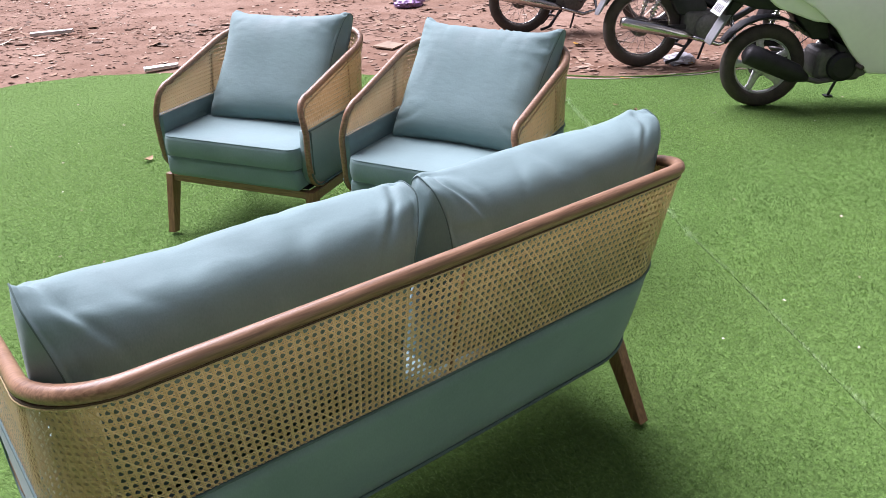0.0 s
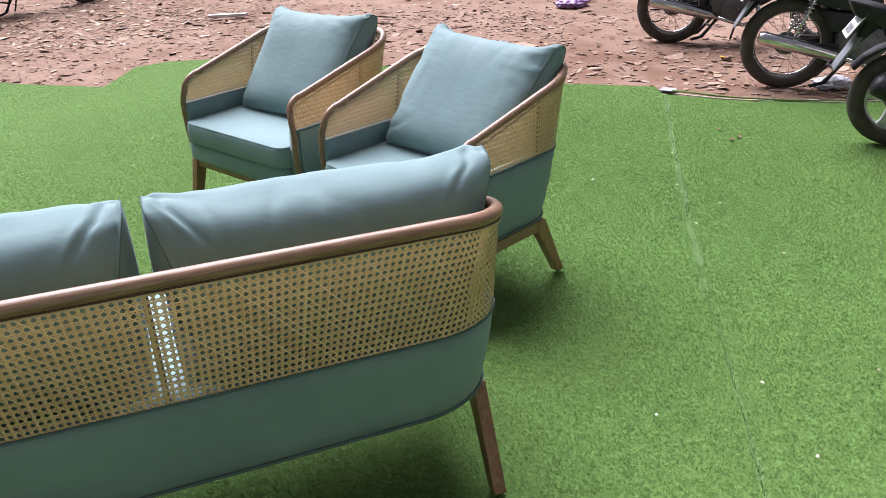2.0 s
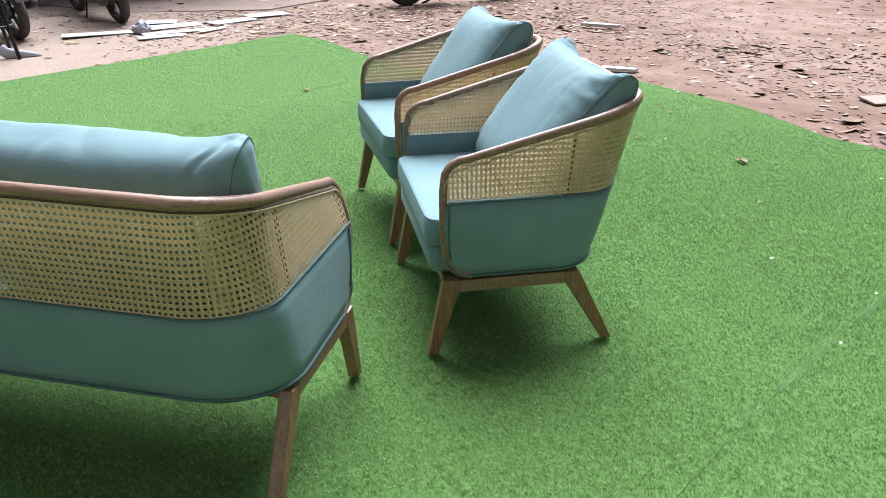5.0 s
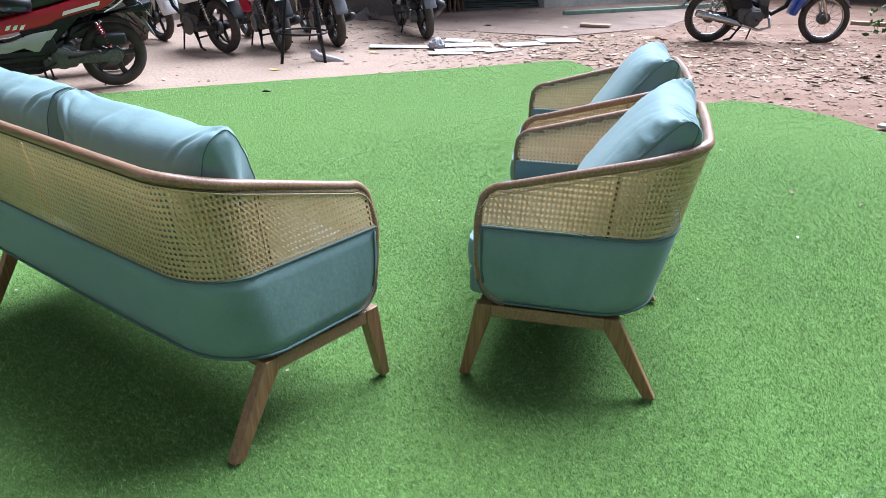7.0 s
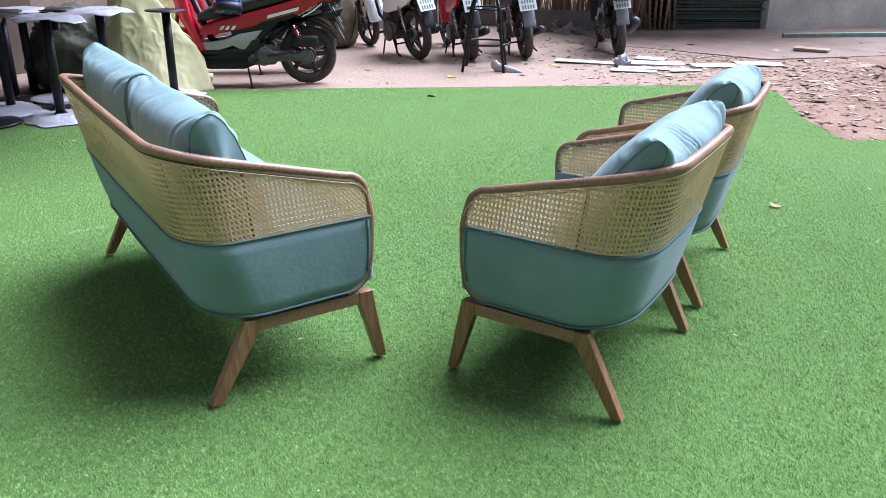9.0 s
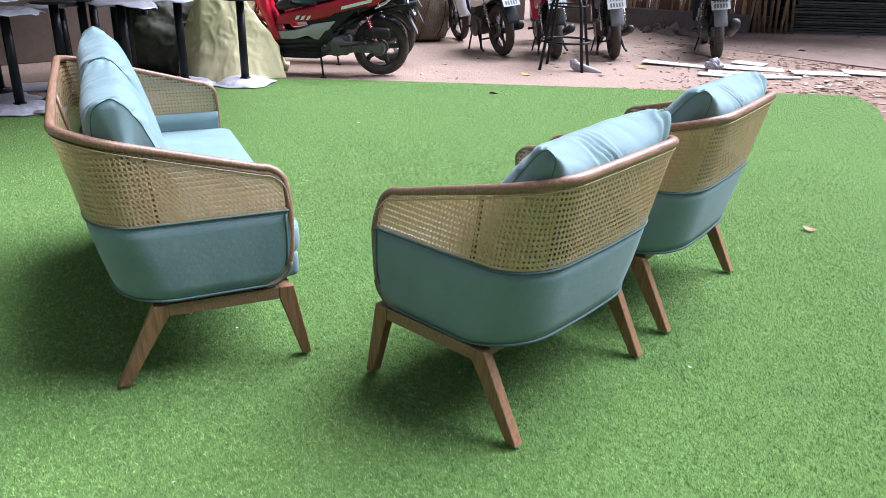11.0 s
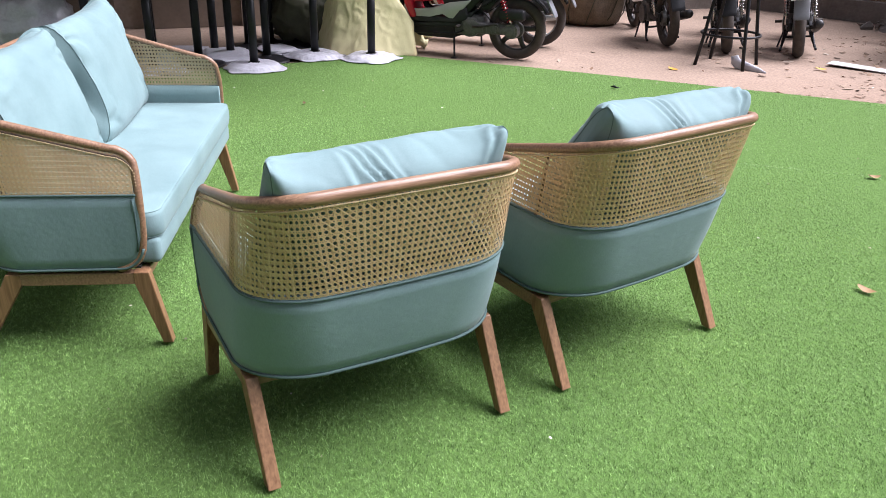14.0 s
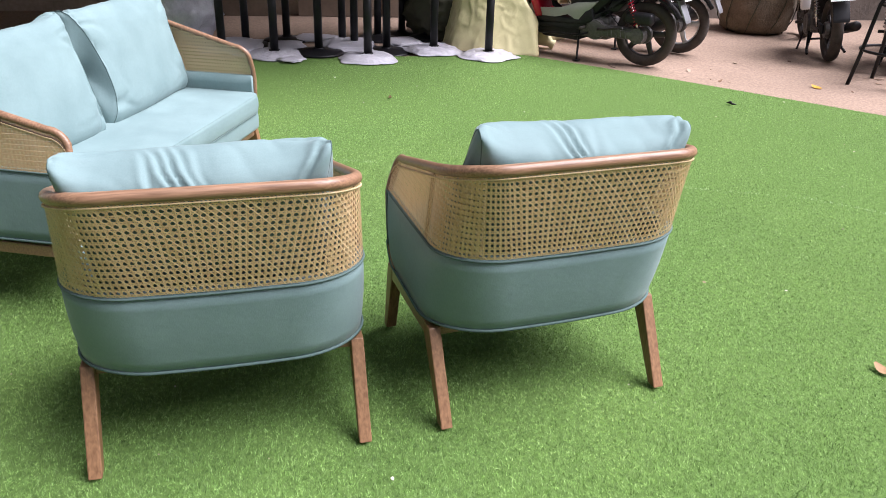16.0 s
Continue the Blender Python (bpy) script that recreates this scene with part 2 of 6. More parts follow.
SHEDWALL = mat("stained_brown_plaster", (0.30, 0.235, 0.185), 0.9, var=0.45, scale=2.6, bump=0.5, dist=0.01, fine=9)
# the shade inside the workshop is put into this wall colour
ROOMSHADE = mat("interior_shade", (0.05, 0.055, 0.05), 0.9, var=0.4, scale=4)
LEAFDRY = mat("dry_leaf", (0.21, 0.125, 0.055), 0.7, var=0.3, scale=60, rand=0.35)
LEAFYELLOW = mat("yellow_leaf", (0.55, 0.30, 0.03), 0.6, var=0.2, scale=60)


# ---- mesh helpers ----
def mesh_from(name, verts, faces, material, smooth=True):
    me = bpy.data.meshes.new(name)
    me.from_pydata([tuple(v) for v in verts], [], faces)
    if smooth:
        me.polygons.foreach_set("use_smooth", [True] * len(me.polygons))
    me.materials.append(material)
    me.update()
    return me


def put(name, me, parent=None, label="", m=None):
    ob = new(name, me)
    if parent:
        ob.parent = parent
    if m is not None:
        ob.matrix_basis = m
    if label:
        ob["label"] = label
    return ob


def part(name, bm, material, parent, label="", smooth=False, m=None):
    me = bpy.data.meshes.new(name)
    if smooth:
        for f in bm.faces:
            f.smooth = True
    bm.to_mesh(me)
    bm.free()
    me.materials.append(material)
    return put(name, me, parent, label, m)


def box(sx, sy, sz, at=(0, 0, 0), bevel=0.004, rot=None, seg=2):
    bm = bmesh.new()
    bmesh.ops.create_cube(bm, size=1)
    bmesh.ops.scale(bm, vec=(sx, sy, sz), verts=bm.verts)
    if bevel:
        bmesh.ops.bevel(bm, geom=bm.edges[:], offset=min(bevel, 0.45 * min(sx, sy, sz)), segments=seg, affect="EDGES", profile=0.5)
    if rot:
        bmesh.ops.rotate(bm, matrix=Euler([radians(a) for a in rot]).to_matrix(), verts=bm.verts)
    bmesh.ops.translate(bm, vec=at, verts=bm.verts)
    return bm


def join(*bms):
    out = bms[0]
    for other in bms[1:]:
        tmp = bpy.data.meshes.new("tmp")
        other.to_mesh(tmp)
        other.free()
        out.from_mesh(tmp)
        bpy.data.meshes.remove(tmp)
    return out


def cyl(r1, r2, p, q, seg=14, caps=True):
    """A tapered round bar from p to q."""
    p, q = Vector(p), Vector(q)
    bm = bmesh.new()
    d = q - p
    m = Matrix.Translation((p + q) / 2) @ d.to_track_quat("Z", "Y").to_matrix().to_4x4()
    bmesh.ops.create_cone(bm, cap_ends=caps, segments=seg, radius1=r1, radius2=r2, depth=d.length, matrix=m)
    return bm


def sweep(pts, radii, seg=10, closed=False, flat=1.0, up=None):
    """A round bar along a line of points, its radius given point by point; flat < 1 squeezes it across up."""
    pts = [Vector(p) for p in pts]
    n = len(pts)
    if not hasattr(radii, "__len__"):
        radii = [radii] * n
    bm = bmesh.new()
    rings = []
    ref = None
    for i, p in enumerate(pts):
        a = pts[i - 1] if (i or closed) else pts[0]
        b = pts[(i + 1) % n] if (i < n - 1 or closed) else pts[-1]
        t = (b - a).normalized()
        if up is not None:
            side = t.cross(Vector(up))
            side = side.normalized() if side.length > 1e-4 else ref
        else:
            if ref is None:
                ref = t.orthogonal()
            side = (ref - t * ref.dot(t)).normalized()
        ref = side
        over = side.cross(t).normalized()
        rings.append([bm.verts.new(p + side * (math.cos(2 * math.pi * k / seg) * radii[i]) + over * (math.sin(2 * math.pi * k / seg) * radii[i] * flat)) for k in range(seg)])
    for i in range(n if closed else n - 1):
        r, s = rings[i], rings[(i + 1) % n]
        for k in range(seg):
            bm.faces.new((r[k], r[(k + 1) % seg], s[(k + 1) % seg], s[k]))
    if not closed:
        bm.faces.new(rings[0][::-1])
        bm.faces.new(rings[-1])
    bmesh.ops.recalc_face_normals(bm, faces=bm.faces)
    return bm


def prism(outline, depth, axis="x", at=0.0, bevel=0.003):
    """A flat outline given in a plane, drawn out to a depth about a middle plane."""
    bm = bmesh.new()
    vs = []
    for u, v in outline:
        vs.append(bm.verts.new({"x": (at - depth / 2, u, v), "y": (u, at - depth / 2, v), "z": (u, v, at - depth / 2)}[axis]))
    f = bm.faces.new(vs)
    ext = bmesh.ops.extrude_face_region(bm, geom=[f])
    d = {"x": (depth, 0, 0), "y": (0, depth, 0), "z": (0, 0, depth)}[axis]
    bmesh.ops.translate(bm, vec=d, verts=[g for g in ext["geom"] if isinstance(g, bmesh.types.BMVert)])
    bmesh.ops.recalc_face_normals(bm, faces=bm.faces)
    if bevel:
        bmesh.ops.bevel(bm, geom=bm.edges[:], offset=bevel, segments=2, affect="EDGES", profile=0.5)
    return bm


def lathe(profile, seg=24, m=None):
    """A turned body from (radius, height) pairs about z."""
    bm = bmesh.new()
    rings = []
    for r, z in profile:
        rings.append([bm.verts.new((r * math.cos(2 * math.pi * k / seg), r * math.sin(2 * math.pi * k / seg), z)) for k in range(seg)])
    for r, s in zip(rings, rings[1:]):
        for k in range(seg):
            bm.faces.new((r[k], r[(k + 1) % seg], s[(k + 1) % seg], s[k]))
    bm.faces.new(rings[0][::-1])
    bm.faces.new(rings[-1])
    if m is not None:
        bmesh.ops.transform(bm, matrix=m, verts=bm.verts)
    return bm


def thing(name, m, label, category, group="", kind=""):
    ob = new(name)
    ob.matrix_basis = m
    ob.empty_display_size = 0.1
    return tagged(ob, label, category, group, kind)


# ---- ground and turf ----
def soil_mat():
    m = bpy.data.materials.new("red_earth")
    m.use_nodes = True
    nt = m.node_tree
    n, link = nt.nodes, nt.links.new
    b = n["Principled BSDF"]
    b.inputs["Roughness"].default_value = 0.95
    b.inputs["Specular IOR Level"].default_value = 0.2
    tc = n.new("ShaderNodeTexCoord")
    big, mid, fine = (n.new("ShaderNodeTexNoise") for _ in range(3))
    for k, s, d in ((big, 0.35, 5), (mid, 3.0, 6), (fine, 45.0, 4)):
        k.inputs["Scale"].default_value, k.inputs["Detail"].default_value = s, d
        link(tc.outputs["Object"], k.inputs[0])
    ramp = n.new("ShaderNodeValToRGB")
    e = ramp.color_ramp.elements
    e[0].position, e[0].color = 0.36, (0.145, 0.078, 0.048, 1)
    e[1].position, e[1].color = 0.64, (0.275, 0.182, 0.132, 1)
    add = n.new("ShaderNodeMath")
    add.operation = "MULTIPLY_ADD"
    add.inputs[1].default_value = 0.5
    half = n.new("ShaderNodeMath")
    half.operation = "MULTIPLY"
    half.inputs[1].default_value = 0.5
    link(big.outputs[0], half.inputs[0])
    link(mid.outputs[0], add.inputs[0])
    link(half.outputs[0], add.inputs[2])
    link(add.outputs[0], ramp.inputs[0])
    mul = n.new("ShaderNodeMix")
    mul.data_type, mul.blend_type = "RGBA", "MULTIPLY"
    mul.inputs[0].default_value = 0.5
    fr = n.new("ShaderNodeMapRange")
    fr.inputs[1].default_value, fr.inputs[2].default_value, fr.inputs[3].default_value, fr.inputs[4].default_value = 0.3, 0.7, 0.55, 1.25
    link(fine.outputs[0], fr.inputs[0])
    # the earth turns paler and less red towards -x, the change broken up by noise
    xyz, reach, pale, pale_mix = n.new("ShaderNodeSeparateXYZ"), n.new("ShaderNodeMath"), n.new("ShaderNodeMapRange"), n.new("ShaderNodeMix")
    link(tc.outputs["Object"], xyz.inputs[0])
    reach.operation, reach.inputs[1].default_value = "MULTIPLY_ADD", 3.0
    link(big.outputs[0], reach.inputs[0])
    link(xyz.outputs[0], reach.inputs[2])
    pale.inputs[1].default_value, pale.inputs[2].default_value, pale.inputs[3].default_value, pale.inputs[4].default_value = 1.4, -1.4, 0.0, 0.72
    link(reach.outputs[0], pale.inputs[0])
    pale_mix.data_type = "RGBA"
    pale_mix.inputs[7].default_value = (0.335, 0.255, 0.195, 1)
    link(pale.outputs[0], pale_mix.inputs[0])
    link(ramp.outputs[0], pale_mix.inputs[6])
    link(pale_mix.outputs[2], mul.inputs[6])
    link(fr.outputs[0], mul.inputs[7])
    link(mul.outputs[2], b.inputs["Base Color"])
    bp = n.new("ShaderNodeBump")
    bp.inputs["Strength"].default_value, bp.inputs["Distance"].default_value = 0.6, 0.01
    s = n.new("ShaderNodeMath")
    link(mid.outputs[0], s.inputs[0])
    link(fine.outputs[0], s.inputs[1])
    link(s.outputs[0], bp.inputs["Height"])
    link(bp.outputs[0], b.inputs["Normal"])
    return m


SOIL = soil_mat()


def make_ground():
    """One sheet of earth to the horizon: fine and slightly uneven round the yard, coarse far off."""
    xs = np.r_[-1500, -300, -60, np.arange(-16, 16.1, 0.4), 60, 300, 1500]
    ys = np.r_[-1500, -300, -60, np.arange(-10, 22.1, 0.4), 60, 300, 1500]
    verts, faces = [], []
    for y in ys:
        for x in xs:
            near = abs(x) < 16 and -10 < y < 22
            dz = noise.noise((x * 0.5, y * 0.5, 0)) * 0.02 if near else 0.0
            verts.append((x, y, -0.03 + dz))
    nx = len(xs)
    for j in range(len(ys) - 1):
        for i in range(nx - 1):
            a = j * nx + i
            faces.append((a, a + 1, a + nx + 1, a + nx))
    g = put("ground", mesh_from("ground", verts, faces, SOIL))
    tagged(g, "bare reddish earth yard scattered with dry leaves", "ground", kind="structure")


make_ground()

# The carpet of turf: a main sheet and a strip that stops short of it.
SEAM = [(2.90, 3.43), (1.767, 2.468), (1.323, 2.085), (0.891, 1.706), (0.592, 1.414), (0.291, 1.136), (-0.02, 0.86)]
TURF_MAIN = [(-4.45, 2.2), (-4.62, 4.28), (-3.8, 5.2), (-2.4, 6.66), (-1.11, 8.02), (-0.76, 7.66), (-0.3, 6.8), (0.16, 6.25),
             (0.55, 6.72), (0.82, 6.72), (1.28, 6.45), (1.6, 6.05), (2.25, 5.0), (2.45, 4.3), (3.02, 3.6)]
TURF_MAIN += [(x - 0.001, y + 0.001) for x, y in SEAM] + [(-2.5, -1.45), (-4.8, -1.45), (-5.4, 0.0), (-5.0, 1.0)]
TURF_STRIP = [(3.12, 3.03), (3.55, 2.55), (3.78, 2.40), (5.2, 1.2), (4.6, -1.45), (-2.55, -1.45)] + [(x + 0.001, y - 0.001) for x, y in SEAM[::-1]]


def turf_base_mat():
    return mat("turf_backing", (0.098, 0.176, 0.045), 0.95, var=0.48, scale=70, bump=0.8, dist=0.008, fine=6, spec=0.1)


TURF_BASE = turf_base_mat()
BLADES = island_mat("turf_fibres", [(0.045, 0.096, 0.018), (0.241, 0.412, 0.108), (0.188, 0.333, 0.08), (0.097, 0.186, 0.041), (0.36, 0.548, 0.191), (0.166, 0.299, 0.07), (0.065, 0.133, 0.027), (0.284, 0.463, 0.134)], 0.5, spec=0.25, drift=0.2, trans=0.12)
SEAMBLADES = island_mat("pale_seam_fibres", [(0.40, 0.58, 0.25), (0.52, 0.69, 0.38), (0.60, 0.74, 0.48)], 0.5)


def inside(poly, pts):
    x, y = pts[:, 0], pts[:, 1]
    hit = np.zeros(len(pts), bool)
    for (x0, y0), (x1, y1) in zip(poly, poly[1:] + poly[:1]):
        cross = ((y0 > y) != (y1 > y)) & (x < (x1 - x0) * (y - y0) / (y1 - y0 + 1e-12) + x0)
        hit ^= cross
    return hit


def lattice(pts, cell, rng):
    """Smooth random heights over the plan, on a grid of the given cell."""
    q = pts / cell
    i = q.astype(int)
    f = q - i
    f = f * f * (3 - 2 * f)
    g = rng.random((i[:, 0].max() + 2, i[:, 1].max() + 2), dtype=np.float32)
    x, y = i[:, 0], i[:, 1]
    a = g[x, y] * (1 - f[:, 0]) + g[x + 1, y] * f[:, 0]
    b = g[x, y + 1] * (1 - f[:, 0]) + g[x + 1, y + 1] * f[:, 0]
    return a * (1 - f[:, 1]) + b * f[:, 1]


def make_turf(name, poly, label, seed, lift):
    bm = bmesh.new()
    vs = [bm.verts.new((x, y, lift)) for x, y in poly]
    f = bm.faces.new(vs)
    ext = bmesh.ops.extrude_face_region(bm, geom=[f])
    bmesh.ops.translate(bm, vec=(0, 0, -0.02), verts=[g for g in ext["geom"] if isinstance(g, bmesh.types.BMVert)])
    bmesh.ops.recalc_face_normals(bm, faces=bm.faces)
    bmesh.ops.triangulate(bm, faces=bm.faces)
    me = bpy.data.meshes.new(name)
    bm.to_mesh(me)
    bm.free()
    me.materials.append(TURF_BASE)
    ob = put(name, me)
    tagged(ob, label, "artificial turf", kind="structure")
    # fibres: thickest where the furniture stands, thinner far away
    rng = np.random.default_rng(seed)
    a = np.array(poly)
    lo, hi = a.min(0), a.max(0)
    pts = rng.uniform(lo, hi, (int(np.prod(hi - lo) * FIBRES), 2))
    pts = pts[inside(poly, pts)]
    d = np.hypot(pts[:, 0] - 0.7, pts[:, 1] - 1.9)
    keep = rng.random(len(pts)) < np.clip(1.5 - d / 2.8, 0.13, 1)
    pile = lattice(pts - lo, 0.0055, rng) * 0.62 + lattice(pts - lo, 0.016, rng) * 0.38
    keep &= pile > 0.22 + 0.08 * rng.random(len(pts))
    keep &= ~((pts[:, 1] < -0.9) & (rng.random(len(pts)) < 0.75))
    pts, d = pts[keep], d[keep]
    n = len(pts)
    ang = rng.uniform(0, 2 * math.pi, n)
    size = 1 + np.clip(d - 2.5, 0, 5) * 0.10
    w = rng.uniform(0.0007, 0.0013, n) * size
    h = rng.uniform(0.003, 0.010, n) * (0.35 + 0.95 * pile[keep])
    lean = rng.uniform(0.002, 0.012, n)
    la = rng.normal(PILE, 1.1, n)
    fibre_mesh("turf_fibres", pts, ang, w, h, lean, la, lift, BLADES, ob)
    return ob


def fibre_mesh(name, pts, ang, w, h, lean, la, lift, material, parent):
    """Short pointed fibres standing on a carpet, joined into one mesh."""
    n = len(pts)
    co = np.empty((n, 3, 3), np.float32)
    cx, sx = np.cos(ang) * w, np.sin(ang) * w
    co[:, 0] = np.stack([pts[:, 0] - cx, pts[:, 1] - sx, np.full(n, lift - 0.001)], 1)
    co[:, 1] = np.stack([pts[:, 0] + cx, pts[:, 1] + sx, np.full(n, lift - 0.001)], 1)
    co[:, 2] = np.stack([pts[:, 0] + np.cos(la) * lean, pts[:, 1] + np.sin(la) * lean, lift + h], 1)
    fm = bpy.data.meshes.new(name)
    fm.vertices.add(n * 3)
    fm.vertices.foreach_set("co", co.ravel())
    fm.loops.add(n * 3)
    fm.loops.foreach_set("vertex_index", np.arange(n * 3, dtype=np.int32))
    fm.polygons.add(n)
    fm.polygons.foreach_set("loop_start", np.arange(0, n * 3, 3, dtype=np.int32))
    fm.materials.append(material)
    fm.update(calc_edges=True)
    fb = put(name, fm, parent)
    tagged(fb, kind="stuff")
    return fb


def turf_seam(parent, line, seed, lift, count=1500, spread=0.005):
    """A joint between two widths of turf, where paler fibres stand up."""
    rng = np.random.default_rng(seed)
    a = np.array(line)
    for p, q in zip(a, a[1:]):
        d = q - p
        size = float(np.hypot(*d))
        n = int(size * count)
        t = rng.random(n)
        t = t[(np.sin(t * size * 9) + np.sin(t * size * 23 + 1) + rng.normal(0, 0.8, n)) > -0.6]
        n = len(t)
        side = np.array([-d[1], d[0]]) / size
        pts = p + t[:, None] * d + side * (rng.normal(0, spread, n) + 0.004 * np.sin(t * size * 5))[:, None]
        fibre_mesh("seam_fibres", pts, rng.uniform(0, 6.3, n), rng.uniform(0.0008, 0.0014, n), rng.uniform(0.006, 0.014, n), rng.uniform(0.002, 0.01, n), rng.uniform(0, 6.3, n), lift, SEAMBLADES, parent)


FIBRES = 80000
PILE = radians(175)  # the way the fibres mostly lean
carpet = make_turf("turf_carpet", TURF_MAIN, "bright green artificial turf carpet on bare earth", 3, -0.012)
make_turf("turf_strip", TURF_STRIP, "strip of green artificial turf with a curled raw edge", 4, -0.010)
turf_seam(carpet, SEAM[:4], 21, -0.011, count=2500, spread=0.008)
turf_seam(carpet, SEAM[3:], 22, -0.011, count=700, spread=0.004)
turf_seam(carpet, [(-2.1, 1.8), (-1.2, 5.0), (-0.77, 5.57), (-0.4, 5.86)], 22, -0.010, count=260)


# ---- seats ----
Y_FRONT = -0.252
Z_LOW = 0.263


class Shell:
    """The wrap of a seat: side, rounded corner, back, corner, side; its plan changes from the base to the band to the rail."""

    # half width at the front and at the back (over the chair's), depth of the back, corner radii
    LEVELS = ((-0.003, 0.004, 0.259, 0.21, 0.172), (0.002, 0.002, 0.314, 0.186, 0.148), (-0.026, -0.008, 0.366, 0.125, 0.179))

    def __init__(self, half, lift=0.0, deep=0.0):
        self.half, self.lift, self.deep = half, lift, deep
        self.l1, self.l2, self.l3 = 0.42, 0.262, 2 * (half - 0.18)
        self.length = 2 * self.l1 + 2 * self.l2 + self.l3

    def rail(self, y):
        return 0.666 + self.lift + 0.265 * y

    def band(self, y):
        return 0.500 + 0.3 * self.lift

    def top(self, y):
        """The upper outline of the side: the rail's line, rounded over at the front."""
        r = 0.075
        if y > Y_FRONT + r:
            return self.rail(y)
        k = (Y_FRONT + r - y) / r
        return self.rail(Y_FRONT + r) - r * (1 - math.sqrt(max(0.0, 1 - k * k)))

    def low(self, y):
        r = 0.095
        if y > Y_FRONT + r:
            return Z_LOW
        k = (Y_FRONT + r - y) / r
        return Z_LOW + r * (1 - math.sqrt(max(0.0, 1 - k * k)))

    def plan(self, u, v):
        i = 0 if v <= 1 else 1
        k = v - i
        w0, w1, yb, rx, ry = (p + (q - p) * k for p, q in zip(self.LEVELS[i], self.LEVELS[i + 1]))
        w0, w1, yb = w0 + self.half, w1 + self.half, yb + self.deep
        if u <= self.l1:
            k = u / self.l1
            return (w0 + (w1 - w0) * k, Y_FRONT + k * (yb - ry - Y_FRONT)), (1.0, 0.0)
        if u <= self.l1 + self.l2:
            a = (u - self.l1) / self.l2 * math.pi / 2
            n = Vector((math.cos(a) / rx, math.sin(a) / ry)).normalized()
            return (w1 - rx + rx * math.cos(a), yb - ry + ry * math.sin(a)), n
        k = (u - self.l1 - self.l2) / (self.l3 / 2)
        return ((w1 - rx) * (1 - k), yb + 0.004 * math.sin(k * math.pi / 2)), (0.0, 1.0)

    def at(self, u, z, inset=0.0):
        """The place u metres round from the front of the +x side, at height z, moved inwards by inset."""
        flip = 1.0
        if u > self.length / 2:
            u, flip = self.length - u, -1.0
        y = self.plan(max(0.0, u), 1.4)[0][1]
        m, t = self.band(y), self.rail(y)
        v = (z - Z_LOW) / (m - Z_LOW) if z < m else 1 + (z - m) / (t - m)
        p, n = self.plan(max(0.0, u), min(2.15, max(-0.1, v)))
        return Vector((flip * (p[0] - n[0] * inset), p[1] - n[1] * inset, z))

    def y(self, u):
        if u > self.length / 2:
            u = self.length - u
        return self.plan(max(0.0, u), 1.4)[0][1]

    def stations(self):
        us = [0.0, 0.004, 0.01, 0.018, 0.028, 0.04, 0.055, 0.075, 0.1, 0.14, 0.2, 0.27, 0.35]
        us += [self.l1 + self.l2 * i / 12 for i in range(13)]
        m = max(3, int(self.l3 / 0.12))
        us += [self.l1 + self.l2 + self.l3 / 2 * i / m for i in range(1, m + 1)]
        return us + [self.length - u for u in us[-2::-1]]


def cane_mesh(shell, inset, shift, thin=1.0, span=None, material=CANE):
    """Woven cane: upright and level pairs of strands with diagonals both ways, as thin ribbons on the wrap."""
    verts, faces = [], []

    def ribbon(pts, width, lift):
        runs, run = [], []
        for u, z in pts:
            ok = 0.004 < u < shell.length - 0.004 and (span is None or span[0] < u < span[1])
            if ok:
                y = shell.y(u)
                ok = shell.band(y) - 0.004 < z < shell.top(y) + 0.002
            if ok:
                run.append((u, z))
            elif run:
                runs.append(run)
                run = []
        runs.append(run)
        for run in runs:
            if len(run) < 2:
                continue
            base = len(verts)
            for i, (u, z) in enumerate(run):
                a, b = run[max(0, i - 1)], run[min(len(run) - 1, i + 1)]
                du, dz = b[0] - a[0], b[1] - a[1]
                k = width * thin / 2 / math.hypot(du, dz)
                for s in (-1, 1):
                    verts.append(shell.at(u - s * dz * k, z + s * du * k, inset - lift))
            for i in range(len(run) - 1):
                q = base + 2 * i
                faces.append((q, q + 1, q + 3, q + 2))

    length = shell.length
    pu, pz, z0 = 0.0134, 0.0160, 0.494 + shift * 0.5
    nu = int(length / pu)
    zs = [0.49 + 0.017 * i for i in range(18)]
    for i in range(nu + 1):
        u = i * pu + shift
        for o in (-0.0012, 0.0012):
            ribbon([(u + o, z) for z in zs], 0.0020, 0.0004)
    us = shell.stations()
    dense = sorted(set([round(u, 4) for u in us] + [round(0.03 * i, 4) for i in range(int(length / 0.03))]))
    for j in range(19):
        for o in (-0.0021, 0.0021):
            ribbon([(u, z0 + j * pz + o) for u in dense], 0.0029, -0.0004)
    steps = [i * 0.8 for i in range(24)]
    for i in range(-20, nu + 21):
        u = (i + 0.5) * pu + shift
        ribbon([(u - k * pu, z0 + k * pz) for k in steps], 0.0025, 0.0017)
        ribbon([(u + k * pu, z0 + k * pz) for k in steps], 0.0025, -0.0012)
    return mesh_from("cane", verts, faces, material, smooth=False)


